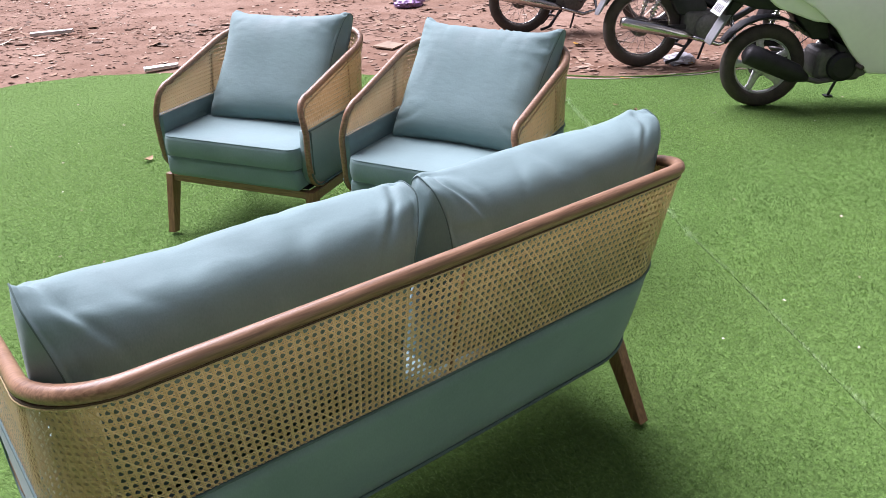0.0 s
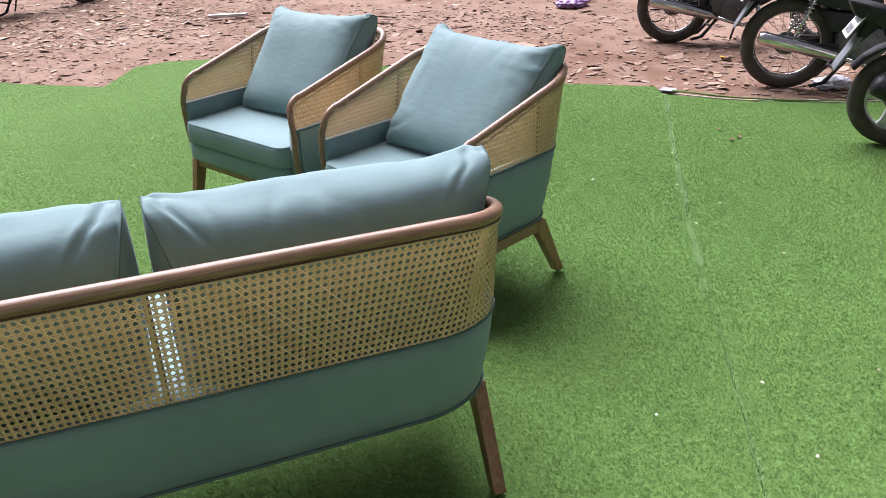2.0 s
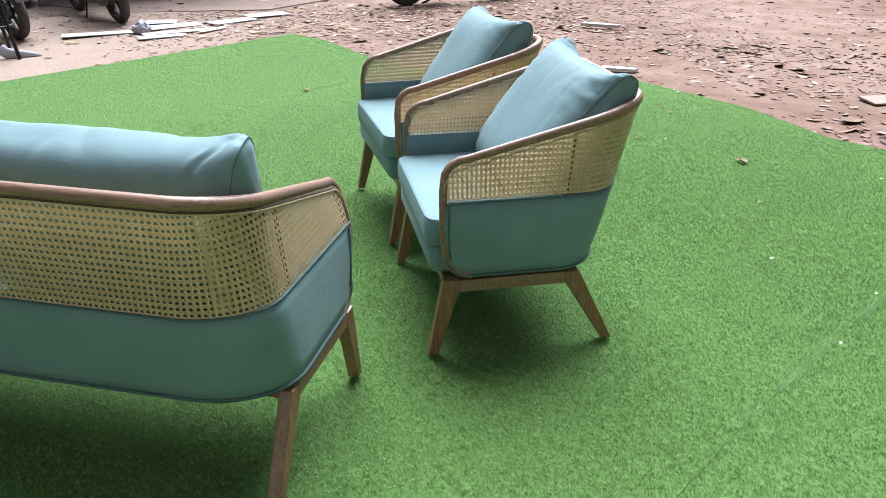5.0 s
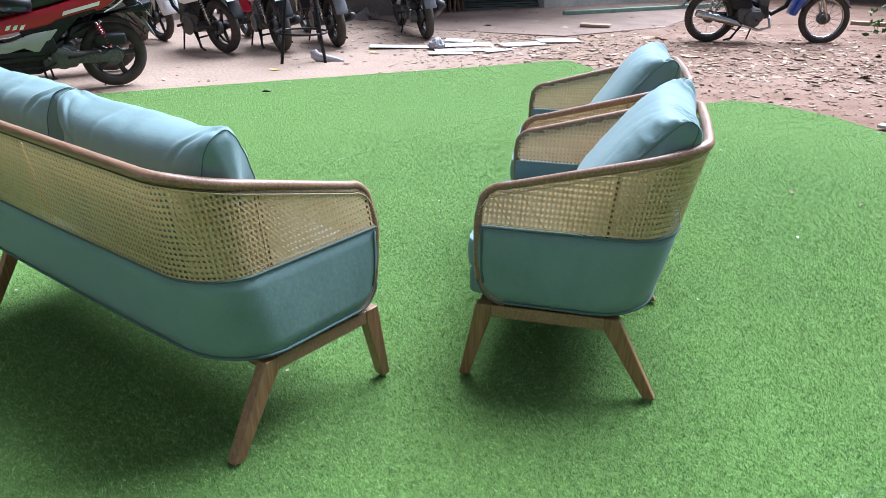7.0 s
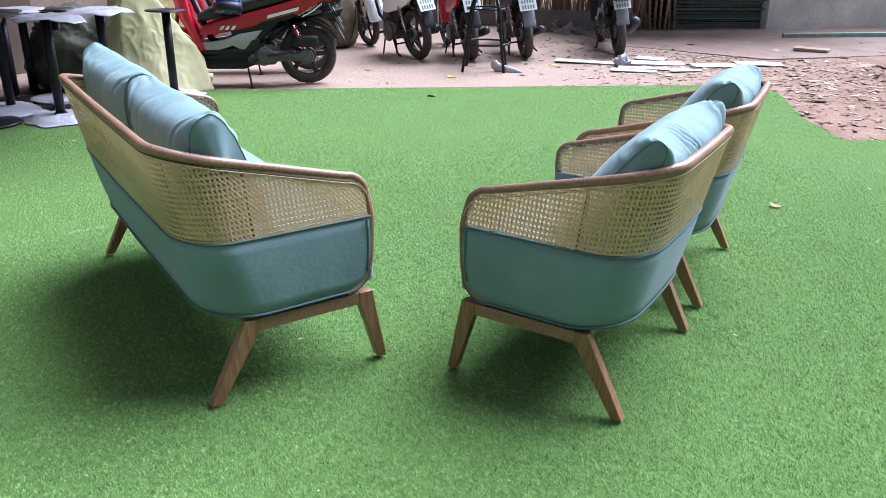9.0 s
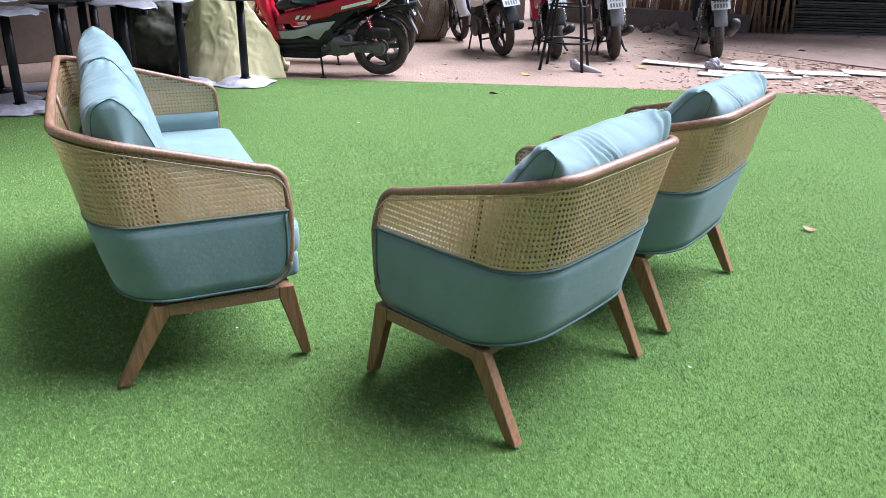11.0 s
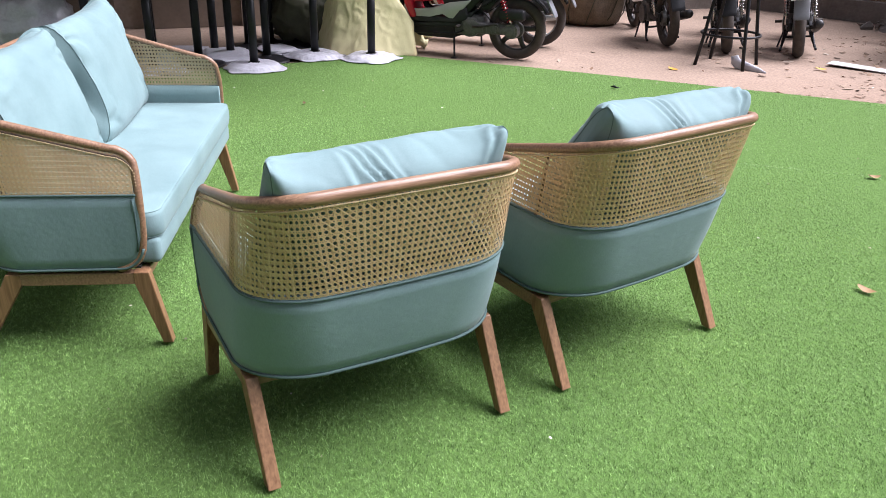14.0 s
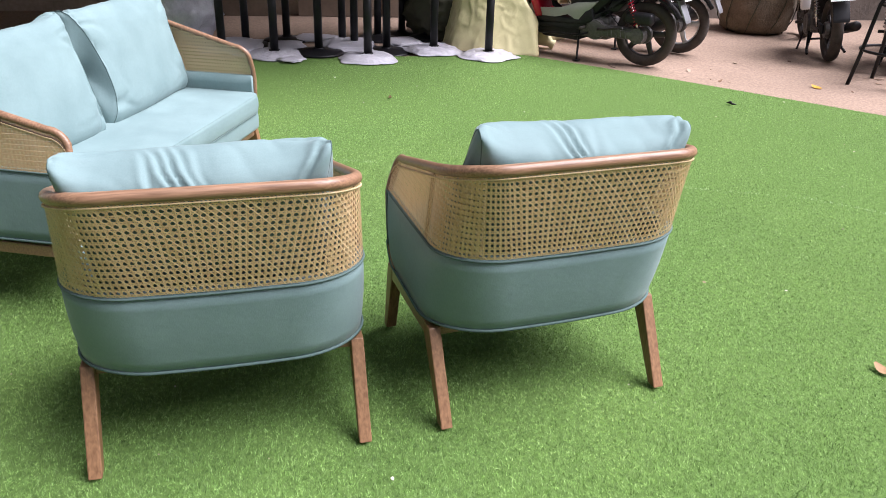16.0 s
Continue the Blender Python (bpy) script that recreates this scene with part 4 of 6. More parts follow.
def motorbike(name, m, label, group, body, second, style="cast", rim=ALLOY, r=0.275, base=1.25, scooter=True, seat_z=0.74, plate=True, guard=GREYPAINT, spring=CHROME, muffler=DARKALLOY, long_tail=False):
    """A small parked two-wheeler; x runs forward from under the rear axle."""
    ob = thing(name, m, label, "motorbike", group)
    wheel(ob, 0.0, r, 0.043, style, rim)
    wheel(ob, base, r, 0.038, style, rim)
    s = seat_z - 0.74
    sp = 0.0 if scooter else s
    up = 0.09 if scooter else 0.0

    def tuck(pts, k=0.47):
        return [(u * k if u < 0 else u, v) for u, v in pts]

    # tail and side panels, seat, mudguard
    for y in (0.105, -0.105):
        shape = [(-0.46, 0.86), (-0.30, 0.845), (0.0, 0.75), (0.30, 0.67), (0.42, 0.57), (0.40, 0.50), (0.22, 0.52), (0.0, 0.60), (-0.25, 0.70), (-0.42, 0.80)] if scooter else \
            [(-0.40, 0.76), (-0.12, 0.735), (0.34, 0.69), (0.50, 0.60), (0.53, 0.50), (0.44, 0.49), (0.16, 0.545), (-0.10, 0.62), (-0.34, 0.71)]
        if long_tail:
            shape = [(-0.40, 0.905), (-0.2, 0.89), (0.1, 0.815), (0.45, 0.72), (0.80, 0.635), (0.93, 0.59), (0.95, 0.51), (0.80, 0.525), (0.55, 0.57), (0.3, 0.63), (0.05, 0.695), (-0.2, 0.78), (-0.36, 0.85)]
        part("side_panel", prism(tuck([(u, v + s) for u, v in shape]), 0.055, "y", y, 0.014), body, ob, smooth=True)
        part("trim_stripe", prism(tuck([(-0.30, 0.79 + s), (-0.10, 0.72 + s), (0.04, 0.675 + s), (0.04, 0.665 + s), (-0.10, 0.705 + s), (-0.30, 0.775 + s)], 0.47), 0.006, "y", y * 1.29, 0.001), second, ob)
    part("tail", prism(tuck([(-0.42, 0.77 + s + up), (-0.20, 0.755 + s + up * 0.8), (-0.05, 0.70 + s + up * 0.5), (-0.28, 0.69 + s + up)], 0.47), 0.15, "y", 0, 0.02), body, ob, smooth=True)
    shape = [(-0.38, 0.86), (-0.31, 0.905), (-0.05, 0.90), (0.16, 0.835), (0.42, 0.82), (0.55, 0.77), (0.52, 0.70), (0.20, 0.71), (0.0, 0.76), (-0.32, 0.845)] if scooter else \
        [(-0.30, 0.765), (-0.22, 0.80), (0.02, 0.805), (0.18, 0.775), (0.45, 0.765), (0.62, 0.72), (0.60, 0.675), (0.20, 0.70), (-0.28, 0.735)]
    if long_tail:
        shape = [(-0.30, 0.925), (-0.2, 0.95), (0.0, 0.945), (0.18, 0.895), (0.38, 0.84), (0.6, 0.80), (0.86, 0.745), (0.97, 0.68), (0.92, 0.63), (0.6, 0.69), (0.3, 0.77), (0, 0.85), (-0.28, 0.90)]
    part("seat", prism(tuck([(u, v + s) for u, v in shape], 0.62), 0.25, "y", 0, 0.03), SEATVINYL, ob, "black vinyl seat", smooth=True)
    part("tail_light", box(0.06, 0.12, 0.05, (-0.20, 0, 0.73 + s + up), 0.012), REDGLASS, ob, "red tail light", smooth=True)
    arc = [radians(a) for a in range(45, 151, 15)]
    hug = part("rear_mudguard", prism([((r + 0.05) * math.cos(a), r + (r + 0.05) * math.sin(a)) for a in arc] + [((r + 0.036) * math.cos(a), r + (r + 0.036) * math.sin(a)) for a in arc[::-1]], 0.115, "y", 0, 0.004), BLACKPLASTIC, ob, smooth=False)
    part("plate_bracket", prism(tuck([(-0.20, 0.68 + sp), (-0.36, 0.72 + sp), (-0.45, 0.56 + sp), (-0.41, 0.53 + sp), (-0.31, 0.60 + sp)], 0.6), 0.10, "y", 0, 0.012), BLACKPLASTIC, ob, smooth=True)
    part("mud_flap", prism(tuck([(-0.40, 0.565 + sp), (-0.44, 0.56 + sp), (-0.565, 0.415 + sp), (-0.58, 0.385 + sp), (-0.53, 0.42 + sp)], 0.6), 0.135, "y", 0, 0.006), guard, hug, "grey pointed mud flap", smooth=True)
    if plate:
        number_plate(ob, -0.285, 0.62 + sp, 32)
    part("grab_rail", sweep([(0.0, 0.13, 0.79 + s + up * 0.5), (-0.12, 0.14, 0.83 + s + up), (-0.21, 0.10, 0.835 + s + up), (-0.235, 0, 0.835 + s + up), (-0.21, -0.10, 0.835 + s + up), (-0.12, -0.14, 0.83 + s + up), (0.0, -0.13, 0.79 + s + up * 0.5)], 0.010, 8), CHROME if not scooter else STEEL_BLACK, ob, smooth=True)
    # drive
    eng = part("engine", join(box(0.28, 0.24, 0.19, (0.42, 0.0, r + 0.02), 0.04, seg=3), cyl(0.095, 0.085, (0.40, 0.06, r + 0.01), (0.40, 0.145, r + 0.01), 20), cyl(0.07, 0.062, (0.52, -0.06, r + 0.02), (0.52, -0.14, r + 0.02), 20)), ENGINE, ob, "oily grey engine")
    for i in range(6):
        part("cooling_fin", box(0.17 - 0.004 * i, 0.15, 0.007, (0.56 + 0.018 * i, 0, r + 0.07), 0.002, rot=(0, 75, 0)), ENGINE, eng)
    if scooter:
        part("drive_case", join(box(0.42, 0.05, 0.10, (0.20, 0.125, r + 0.01), 0.03, seg=3), cyl(0.072, 0.062, (0.02, 0.10, r), (0.02, 0.165, r), 22), cyl(0.08, 0.07, (0.39, 0.10, r + 0.02), (0.39, 0.165, r + 0.02), 22),
                                *[cyl(0.007, 0.007, (0.02 + 0.058 * math.cos(a), 0.16, r + 0.058 * math.sin(a)), (0.02 + 0.058 * math.cos(a), 0.170, r + 0.058 * math.sin(a)), 8) for a in (0.5, 1.6, 2.7, 3.8, 4.9)]), ENGINE, ob, "dark metal drive case")
        part("case_plate", prism([(-0.02, r + 0.045), (0.12, r + 0.03), (0.30, r + 0.055), (0.42, r + 0.09), (0.46, r + 0.03), (0.42, r - 0.045), (0.28, r - 0.03), (0.10, r - 0.025), (-0.02, r - 0.04)], 0.022, "y", 0.158, 0.006), ENGINE, ob, smooth=True)
        for k in range(5):
            part("case_rib", box(0.012, 0.008, 0.07, (0.12 + 0.04 * k, 0.172, r + 0.006), 0.002, rot=(0, 12, 0)), ENGINE, ob)
        part("kick_lever", sweep([(0.36, 0.175, r + 0.02), (0.28, 0.20, r + 0.03), (0.16, 0.205, r + 0.055), (0.12, 0.24, r + 0.06)], [0.012, 0.010, 0.010, 0.012], 8), DARKALLOY, ob, smooth=True)
        part("fan_cover", lathe([(0.085, 0), (0.085, 0.03), (0.06, 0.045), (0.02, 0.045)], 22, pose(0.42, -0.12, r + 0.02, 90, 0, 0)), BLACKPLASTIC, ob)
        part("air_box", box(0.24, 0.09, 0.10, (0.02, 0.13, r + 0.14), 0.03, seg=3), BLACKPLASTIC, ob, smooth=True)
        pipe = [(0.50, -0.10, r - 0.05), (0.30, -0.13, r - 0.07), (0.12, -0.155, r - 0.02)]
        part("exhaust_pipe", sweep(pipe, 0.016, 8), ENGINE, ob, smooth=True)
        part("muffler", sweep([(0.22, -0.155, r - 0.045), (0.14, -0.16, r - 0.01), (-0.06, -0.17, r + 0.075), (-0.15, -0.17, r + 0.11), (-0.17, -0.17, r + 0.118)], [0.02, 0.058, 0.063, 0.06, 0.035], 16), muffler, ob, smooth=True)
    else:
        for y in (0.10, -0.10):
            part("swing_arm", box(0.50, 0.028, 0.035, (0.24, y, r), 0.006), BLACKPLASTIC, ob)
            part("crank_cover", lathe([(0.098, 0), (0.098, 0.02), (0.085, 0.034), (0.05, 0.038), (0.02, 0.044)], 22, pose(0.46, 0.11 if y > 0 else -0.11, r - 0.01, -90 if y > 0 else 90, 0, 0)), ENGINE, eng, smooth=True)
        part("carburettor", join(box(0.13, 0.10, 0.12, (0.60, 0.02, r + 0.17), 0.02, seg=2), cyl(0.035, 0.03, (0.52, 0.02, r + 0.17), (0.42, 0.02, r + 0.20), 14)), ENGINE, eng)
        part("battery_cover", prism([(0.16, 0.52 + s), (0.42, 0.50 + s), (0.46, 0.42), (0.40, 0.36), (0.24, 0.38)], 0.20, "y", 0, 0.014), BLACKPLASTIC, ob, smooth=True)
        part("centre_stand", join(sweep([(0.34, 0.10, 0.20), (0.24, 0.15, 0.07), (0.15, 0.16, 0.045)], 0.012, 8), sweep([(0.34, -0.10, 0.20), (0.24, -0.15, 0.07), (0.15, -0.16, 0.045)], 0.012, 8), cyl(0.010, 0.010, (0.30, 0.12, 0.15), (0.30, -0.12, 0.15), 8)), STEEL_BLACK, ob)
        part("chain_case", box(0.52, 0.035, 0.085, (0.23, 0.085, r + 0.01), 0.018, seg=3), BLACKPLASTIC, ob, smooth=True)
        part("exhaust_pipe", sweep([(0.66, -0.06, r + 0.03), (0.68, -0.10, r - 0.10), (0.55, -0.125, r - 0.13), (0.30, -0.14, r - 0.06)], 0.016, 8), CHROME, ob, smooth=True)
        part("muffler", sweep([(0.34, -0.14, r - 0.07), (0.26, -0.145, r - 0.05), (0.10, -0.15, r - 0.01), (-0.18, -0.155, r + 0.05), (-0.20, -0.155, r + 0.054)], [0.018, 0.036, 0.043, 0.043, 0.03], 16), muffler, ob, smooth=True)
    for y in (0.125, -0.125) if not scooter else (0.15,):
        spring_shock(ob, (0.12, y, 0.60 + s), (0.01, y, r + 0.03), spring)
    # down tube, floor and front
    part("frame", join(sweep([(0.20, 0, 0.60 + s), (0.55, 0, 0.42), (0.70, 0, 0.33), (0.86, 0, 0.42), (1.0, 0, 0.80)], 0.028, 10), sweep([(0.10, 0.06, 0.64 + s), (0.42, 0.07, r + 0.08)], 0.014, 8), sweep([(0.10, -0.06, 0.64 + s), (0.42, -0.07, r + 0.08)], 0.014, 8)), STEEL_BLACK, ob, smooth=True)
    if scooter:
        part("under_body", prism([(-0.34, 0.74 + s), (0.0, 0.66 + s), (0.30, 0.56 + s), (0.34, 0.42), (0.24, 0.42), (0.10, 0.585), (-0.12, 0.60), (-0.30, 0.66 + s)], 0.19, "y", 0, 0.012), BLACKPLASTIC, ob, smooth=True)
        part("under_seat_cowl", prism([(0.22, 0.64 + s), (0.60, 0.69 + s), (0.68, 0.50), (0.62, 0.36), (0.46, 0.34), (0.36, 0.46)], 0.235, "y", 0, 0.02), BLACKPLASTIC, ob, smooth=True)
        for y in (0.121, -0.121):
            if body is WHITEPAINT:
                part("leg_skirt", prism([(0.04, 0.70), (0.20, 0.61), (0.34, 0.49), (0.45, 0.35), (0.56, 0.235), (0.98, 0.215), (1.02, 0.40), (0.95, 0.62), (0.70, 0.76), (0.30, 0.80), (0.04, 0.80)], 0.035, "y", y * 1.30, 0.010), body, ob, smooth=True)
                continue
            slash = [(0.40, 0.50), (0.60, 0.47), (0.74, 0.42), (0.92, 0.40), (1.02, 0.44), (1.04, 0.40), (0.98, 0.33), (0.80, 0.33), (0.66, 0.37), (0.56, 0.32), (0.48, 0.35), (0.46, 0.43)] if long_tail else \
                [(0.24, 0.50), (0.42, 0.475), (0.56, 0.36), (0.74, 0.355), (0.73, 0.39), (0.62, 0.395), (0.50, 0.515), (0.26, 0.535)]
            part("cowl_slash", prism(slash, 0.03, "y", y * 1.10, 0.003), SILVER, ob, smooth=True)
            if long_tail:
                for k in range(3):
                    u = 0.62 + 0.05 * k
                    part("body_graphic", prism([(u, 0.60 + s), (u + 0.03, 0.595 + s), (u + 0.05, 0.56 + s), (u + 0.02, 0.565 + s)], 0.004, "y", y * 1.115, 0.0), second, ob)
                part("body_graphic", prism([(0.06, 0.755 + s), (0.34, 0.685 + s), (0.35, 0.655 + s), (0.07, 0.725 + s)], 0.004, "y", y * 1.115, 0.0), second, ob)
                part("lower_graphic", prism([(0.10, 0.70 + s), (0.40, 0.625 + s), (0.44, 0.60 + s), (0.40, 0.60 + s), (0.10, 0.675 + s)], 0.004, "y", y * 1.115, 0.0), BLACKPLASTIC, ob)
                continue
            part("body_graphic", prism([(0.06, 0.645 + s), (0.18, 0.63 + s), (0.26, 0.57 + s), (0.20, 0.57 + s), (0.14, 0.61 + s), (0.06, 0.625 + s)], 0.004, "y", y * 1.105, 0.0), second, ob)
        part("floor_board", prism([(0.42, 0.34), (0.50, 0.30), (0.92, 0.29), (0.98, 0.33), (0.95, 0.345), (0.56, 0.345), (0.50, 0.42), (0.44, 0.44)], 0.30, "y", 0, 0.012), BLACKPLASTIC, ob, smooth=True)
        if long_tail:
            part("belly_cowl", prism([(0.42, 0.33), (0.46, 0.20), (0.58, 0.155), (0.90, 0.16), (1.0, 0.24), (1.0, 0.31)], 0.22, "y", 0, 0.014), BLACKPLASTIC, ob, smooth=True)
            part("foot_rail", sweep([(0.44, 0.15, 0.25), (0.52, 0.17, 0.215), (0.90, 0.17, 0.20), (1.0, 0.14, 0.26)], 0.009, 8), STEEL_BLACK, ob, smooth=True)
        part("lower_cowl", prism([(0.36, 0.42), (0.52, 0.34), (0.92, 0.28), (0.98, 0.30), (0.96, 0.24), (0.55, 0.26), (0.40, 0.34)], 0.27, "y", 0, 0.012), BLACKPLASTIC, ob, smooth=True)
    part("leg_shield", prism([(0.90, 0.33), (0.96, 0.32), (1.10, 0.62), (1.16, 0.86), (1.12, 0.93), (1.04, 0.90), (1.0, 0.60)], 0.34 if scooter else 0.22, "y", 0, 0.02), body, ob, smooth=True)
    part("front_mudguard", prism([(base - 0.30, r + 0.10), (base - 0.20, 2 * r - 0.02), (base, 2 * r + 0.045), (base + 0.20, 2 * r - 0.04), (base + 0.27, r + 0.12), (base + 0.24, r + 0.14), (base + 0.17, 2 * r - 0.07), (base, 2 * r + 0.015), (base - 0.18, 2 * r - 0.05)], 0.11, "y", 0, 0.006), body if scooter else guard, ob, smooth=True)
    for y in (0.075, -0.075):
        part("fork_leg", cyl(0.019, 0.022, (base - 0.17, y, 0.80), (base, y, r), 12), CHROME, ob, smooth=True)
    bar = part("handlebar", sweep([(0.90, 0.33, 1.00), (1.0, 0.26, 1.0), (1.05, 0.10, 0.97), (1.05, -0.10, 0.97), (1.0, -0.26, 1.0), (0.90, -0.33, 1.0)], 0.011, 8), STEEL_BLACK, ob, smooth=True)
    for y in (1, -1):
        part("grip", cyl(0.017, 0.017, (0.97, 0.275 * y, 1.0), (0.90, 0.345 * y, 1.0), 10), RUBBER, bar, smooth=True)
        part("mirror", join(cyl(0.005, 0.005, (1.0, 0.24 * y, 1.0), (0.97, 0.29 * y, 1.15), 6), box(0.02, 0.11, 0.07, (0.96, 0.30 * y, 1.18), 0.008)), BLACKPLASTIC, bar)
    part("headlamp", prism([(1.02, 0.90), (1.14, 0.88), (1.18, 0.98), (1.12, 1.05), (1.02, 1.03)], 0.22, "y", 0, 0.03), body, ob, smooth=True)
    # rests
    part("side_stand", join(cyl(0.010, 0.009, (0.56, 0.10, 0.26), (0.52, 0.19, 0.012), 8), box(0.05, 0.05, 0.008, (0.52, 0.195, 0.006), 0.002)), STEEL_BLACK, ob)
    for y in (1, -1) if not scooter else ():
        part("stand_leg", cyl(0.011, 0.011, (0.36, 0.12 * y, 0.22), (0.22, 0.15 * y, 0.06), 8), STEEL_BLACK, ob)
    part("foot_peg", cyl(0.014, 0.014, (0.50, -0.22, 0.28), (0.50, 0.22, 0.28), 10), RUBBER, ob, smooth=True)
    part("brake_cable", sweep([(0.02, 0.09, r), (0.16, 0.12, r + 0.03), (0.36, 0.10, r + 0.20), (0.60, 0.05, 0.45)], 0.004, 6), BLACKPLASTIC, ob, smooth=True)
    return ob


G = -0.032
ROW = "parked motorbikes"
red = motorbike("scooter", pose(-4.31, 5.23, G, 0, 0, -130), "red and black scooter parked on its stand beside the turf", ROW, REDPAINT, WHITEPAINT, rim=DARKALLOY, r=0.262, spring=REDPAINT, seat_z=0.685, long_tail=True)
motorbike("scooter", pose(-4.86, 5.74, G, 0, 0, -126), "second red scooter parked close behind another scooter", ROW, REDPAINT, GREYPAINT, rim=ALLOY, r=0.262, long_tail=True)
motorbike("motorbike", pose(-4.54, 7.05, G, -7, 0, 161), "white and black motorbike parked facing the reed wall", ROW, WHITEPAINT, BLACKPLASTIC, rim=DARKALLOY, scooter=False, guard=BLACKPLASTIC)
motorbike("motorbike", pose(-4.07, 7.40, G, -7, 0, 142), "dark red motorbike parked facing the reed wall", ROW, REDPAINT, BLACKPLASTIC, rim=DARKALLOY, scooter=False, guard=BLACKPLASTIC)
motorbike("motorbike", pose(-3.70, 7.94, G, -7, 0, 137), "black motorbike with a grey mudguard flap", ROW, BLACKPLASTIC, GREYPAINT, rim=DARKALLOY, scooter=False)
motorbike("scooter", pose(-3.04, 8.91, G, -7, 0, 129), "dark grey dusty scooter parked before the workshop", ROW, BLACKPLASTIC, GREYPAINT, rim=DARKALLOY, guard=GREYPAINT)
motorbike("motorbike", pose(0.05, 10.15, G, 0, 0, 19), "blue motorbike with spoked wheels among wood scraps", ROW, BLUEPAINT, CHROME, style="wire", rim=CHROME, r=0.29, base=1.32, scooter=False, plate=False, muffler=CHROME)
motorbike("scooter", pose(2.95, 2.01, -0.008, 0, 0, -57), "white and black scooter parked on the turf edge", ROW, WHITEPAINT, BLACKPLASTIC, rim=ALLOY, r=0.25, guard=GREYPAINT, muffler=BLACKPLASTIC, seat_z=0.75)
motorbike("motorbike", pose(3.66, 3.06, G, -5, 0, -52), "old black motorbike with spoked wheels and chrome exhaust", ROW, BLACKPLASTIC, GREYPAINT, style="wire", rim=CHROME, r=0.292, base=1.22, scooter=False, muffler=CHROME)
motorbike("motorbike", pose(4.32, 4.47, G, -5, 0, -48), "old dark motorbike with spoked wheels on bare earth", ROW, BLACKPLASTIC, GREYPAINT, style="wire", rim=CHROME, r=0.292, base=1.22, scooter=False, muffler=CHROME)


def helmet(m):
    ob = thing("helmet", m, "dark blue glossy open-face helmet on a scooter", "helmet")
    part("shell", lathe([(0.118, 0.0), (0.128, 0.05), (0.126, 0.10), (0.108, 0.15), (0.07, 0.182), (0.02, 0.195)], 28), mat("dark_blue_gloss", (0.01, 0.025, 0.09), 0.15, var=0.2, scale=20, bump=0, coat=0.6), ob, smooth=True)
    part("visor", lathe([(0.1205, 0.015), (0.1305, 0.05), (0.129, 0.09)], 28), BLACKPLASTIC, ob, smooth=True)


# ---- pedestal tables ----
def draped_sheet(r, z, seed):
    """A crumpled plastic sheet laid over a round top: flat in the middle, hanging unevenly at the rim."""
    off = Vector((seed * 2.3, seed * 4.1, seed * 1.7))
    rings, seg, bm = 12, 44, bmesh.new()
    grid = []
    for i in range(1, rings + 1):
        k = i / rings
        row = []
        for j in range(seg):
            a = 2 * math.pi * j / seg
            d = Vector((math.cos(a), math.sin(a), 0))
            wide = r * (1.0 + 0.28 * noise.noise(d * 1.3 + off))
            p = d * wide * k
            fold = noise.noise(Vector((p.x * 16, p.y * 16, seed))) * 0.008 + abs(noise.noise(Vector((p.x * 34, p.y * 34, seed + 3)))) * 0.006
            hang = max(0.0, (wide * k - 0.165) / 0.1) ** 1.3 * (0.035 + 0.03 * noise.noise(d * 2.1 + off))
            row.append(bm.verts.new((p.x, p.y, z + 0.012 + fold - hang)))
        grid.append(row)
    mid = bm.verts.new((0, 0, z + 0.012))
    for j in range(seg):
        bm.faces.new((mid, grid[0][j], grid[0][(j + 1) % seg]))
    for a, b in zip(grid, grid[1:]):
        for j in range(seg):
            bm.faces.new((a[j], b[j], b[(j + 1) % seg], a[(j + 1) % seg]))
    bmesh.ops.recalc_face_normals(bm, faces=bm.faces)
    bmesh.ops.solidify(bm, geom=bm.faces[:], thickness=0.0015)
    return bm


def flat_bag(r, seed):
    """A thin plastic bag pulled over a round base: raised over the disc, wrinkled, its loose edge lying flat with corners."""
    off = Vector((seed * 1.3, seed * 2.9, seed * 0.7))
    rings, seg, bm = 18, 72, bmesh.new()
    grid = []
    for i in range(1, rings + 1):
        k = i / rings
        row = []
        for j in range(seg):
            a = 2 * math.pi * j / seg
            d = Vector((math.cos(a), math.sin(a), 0))
            square = 1 / max(abs(math.cos(a + seed)), abs(math.sin(a + seed)))
            wide = r * (0.62 + 0.36 * square + 0.16 * noise.noise(d * 1.6 + off))
            p = d * wide * k
            rise = 0.036 * max(0.0, 1 - (wide * k / 0.235) ** 5) + 0.005
            pleat = 0.010 * k * abs(noise.noise(Vector((d.x * 5, d.y * 5, seed)) + off)) + 0.013 * abs(noise.noise(Vector((p.x * 13, p.y * 13, seed)))) + 0.006 * noise.noise(Vector((p.x * 34, p.y * 34, seed)))
            row.append(bm.verts.new((p.x, p.y, max(0.003, rise + pleat - 0.012 * k ** 6))))
        grid.append(row)
    mid = bm.verts.new((0, 0, 0.045))
    for j in range(seg):
        bm.faces.new((mid, grid[0][j], grid[0][(j + 1) % seg]))
    for a, b in zip(grid, grid[1:]):
        for j in range(seg):
            bm.faces.new((a[j], b[j], b[(j + 1) % seg], a[(j + 1) % seg]))
    bmesh.ops.recalc_face_normals(bm, faces=bm.faces)
    bmesh.ops.solidify(bm, geom=bm.faces[:], thickness=0.0015)
    return bm


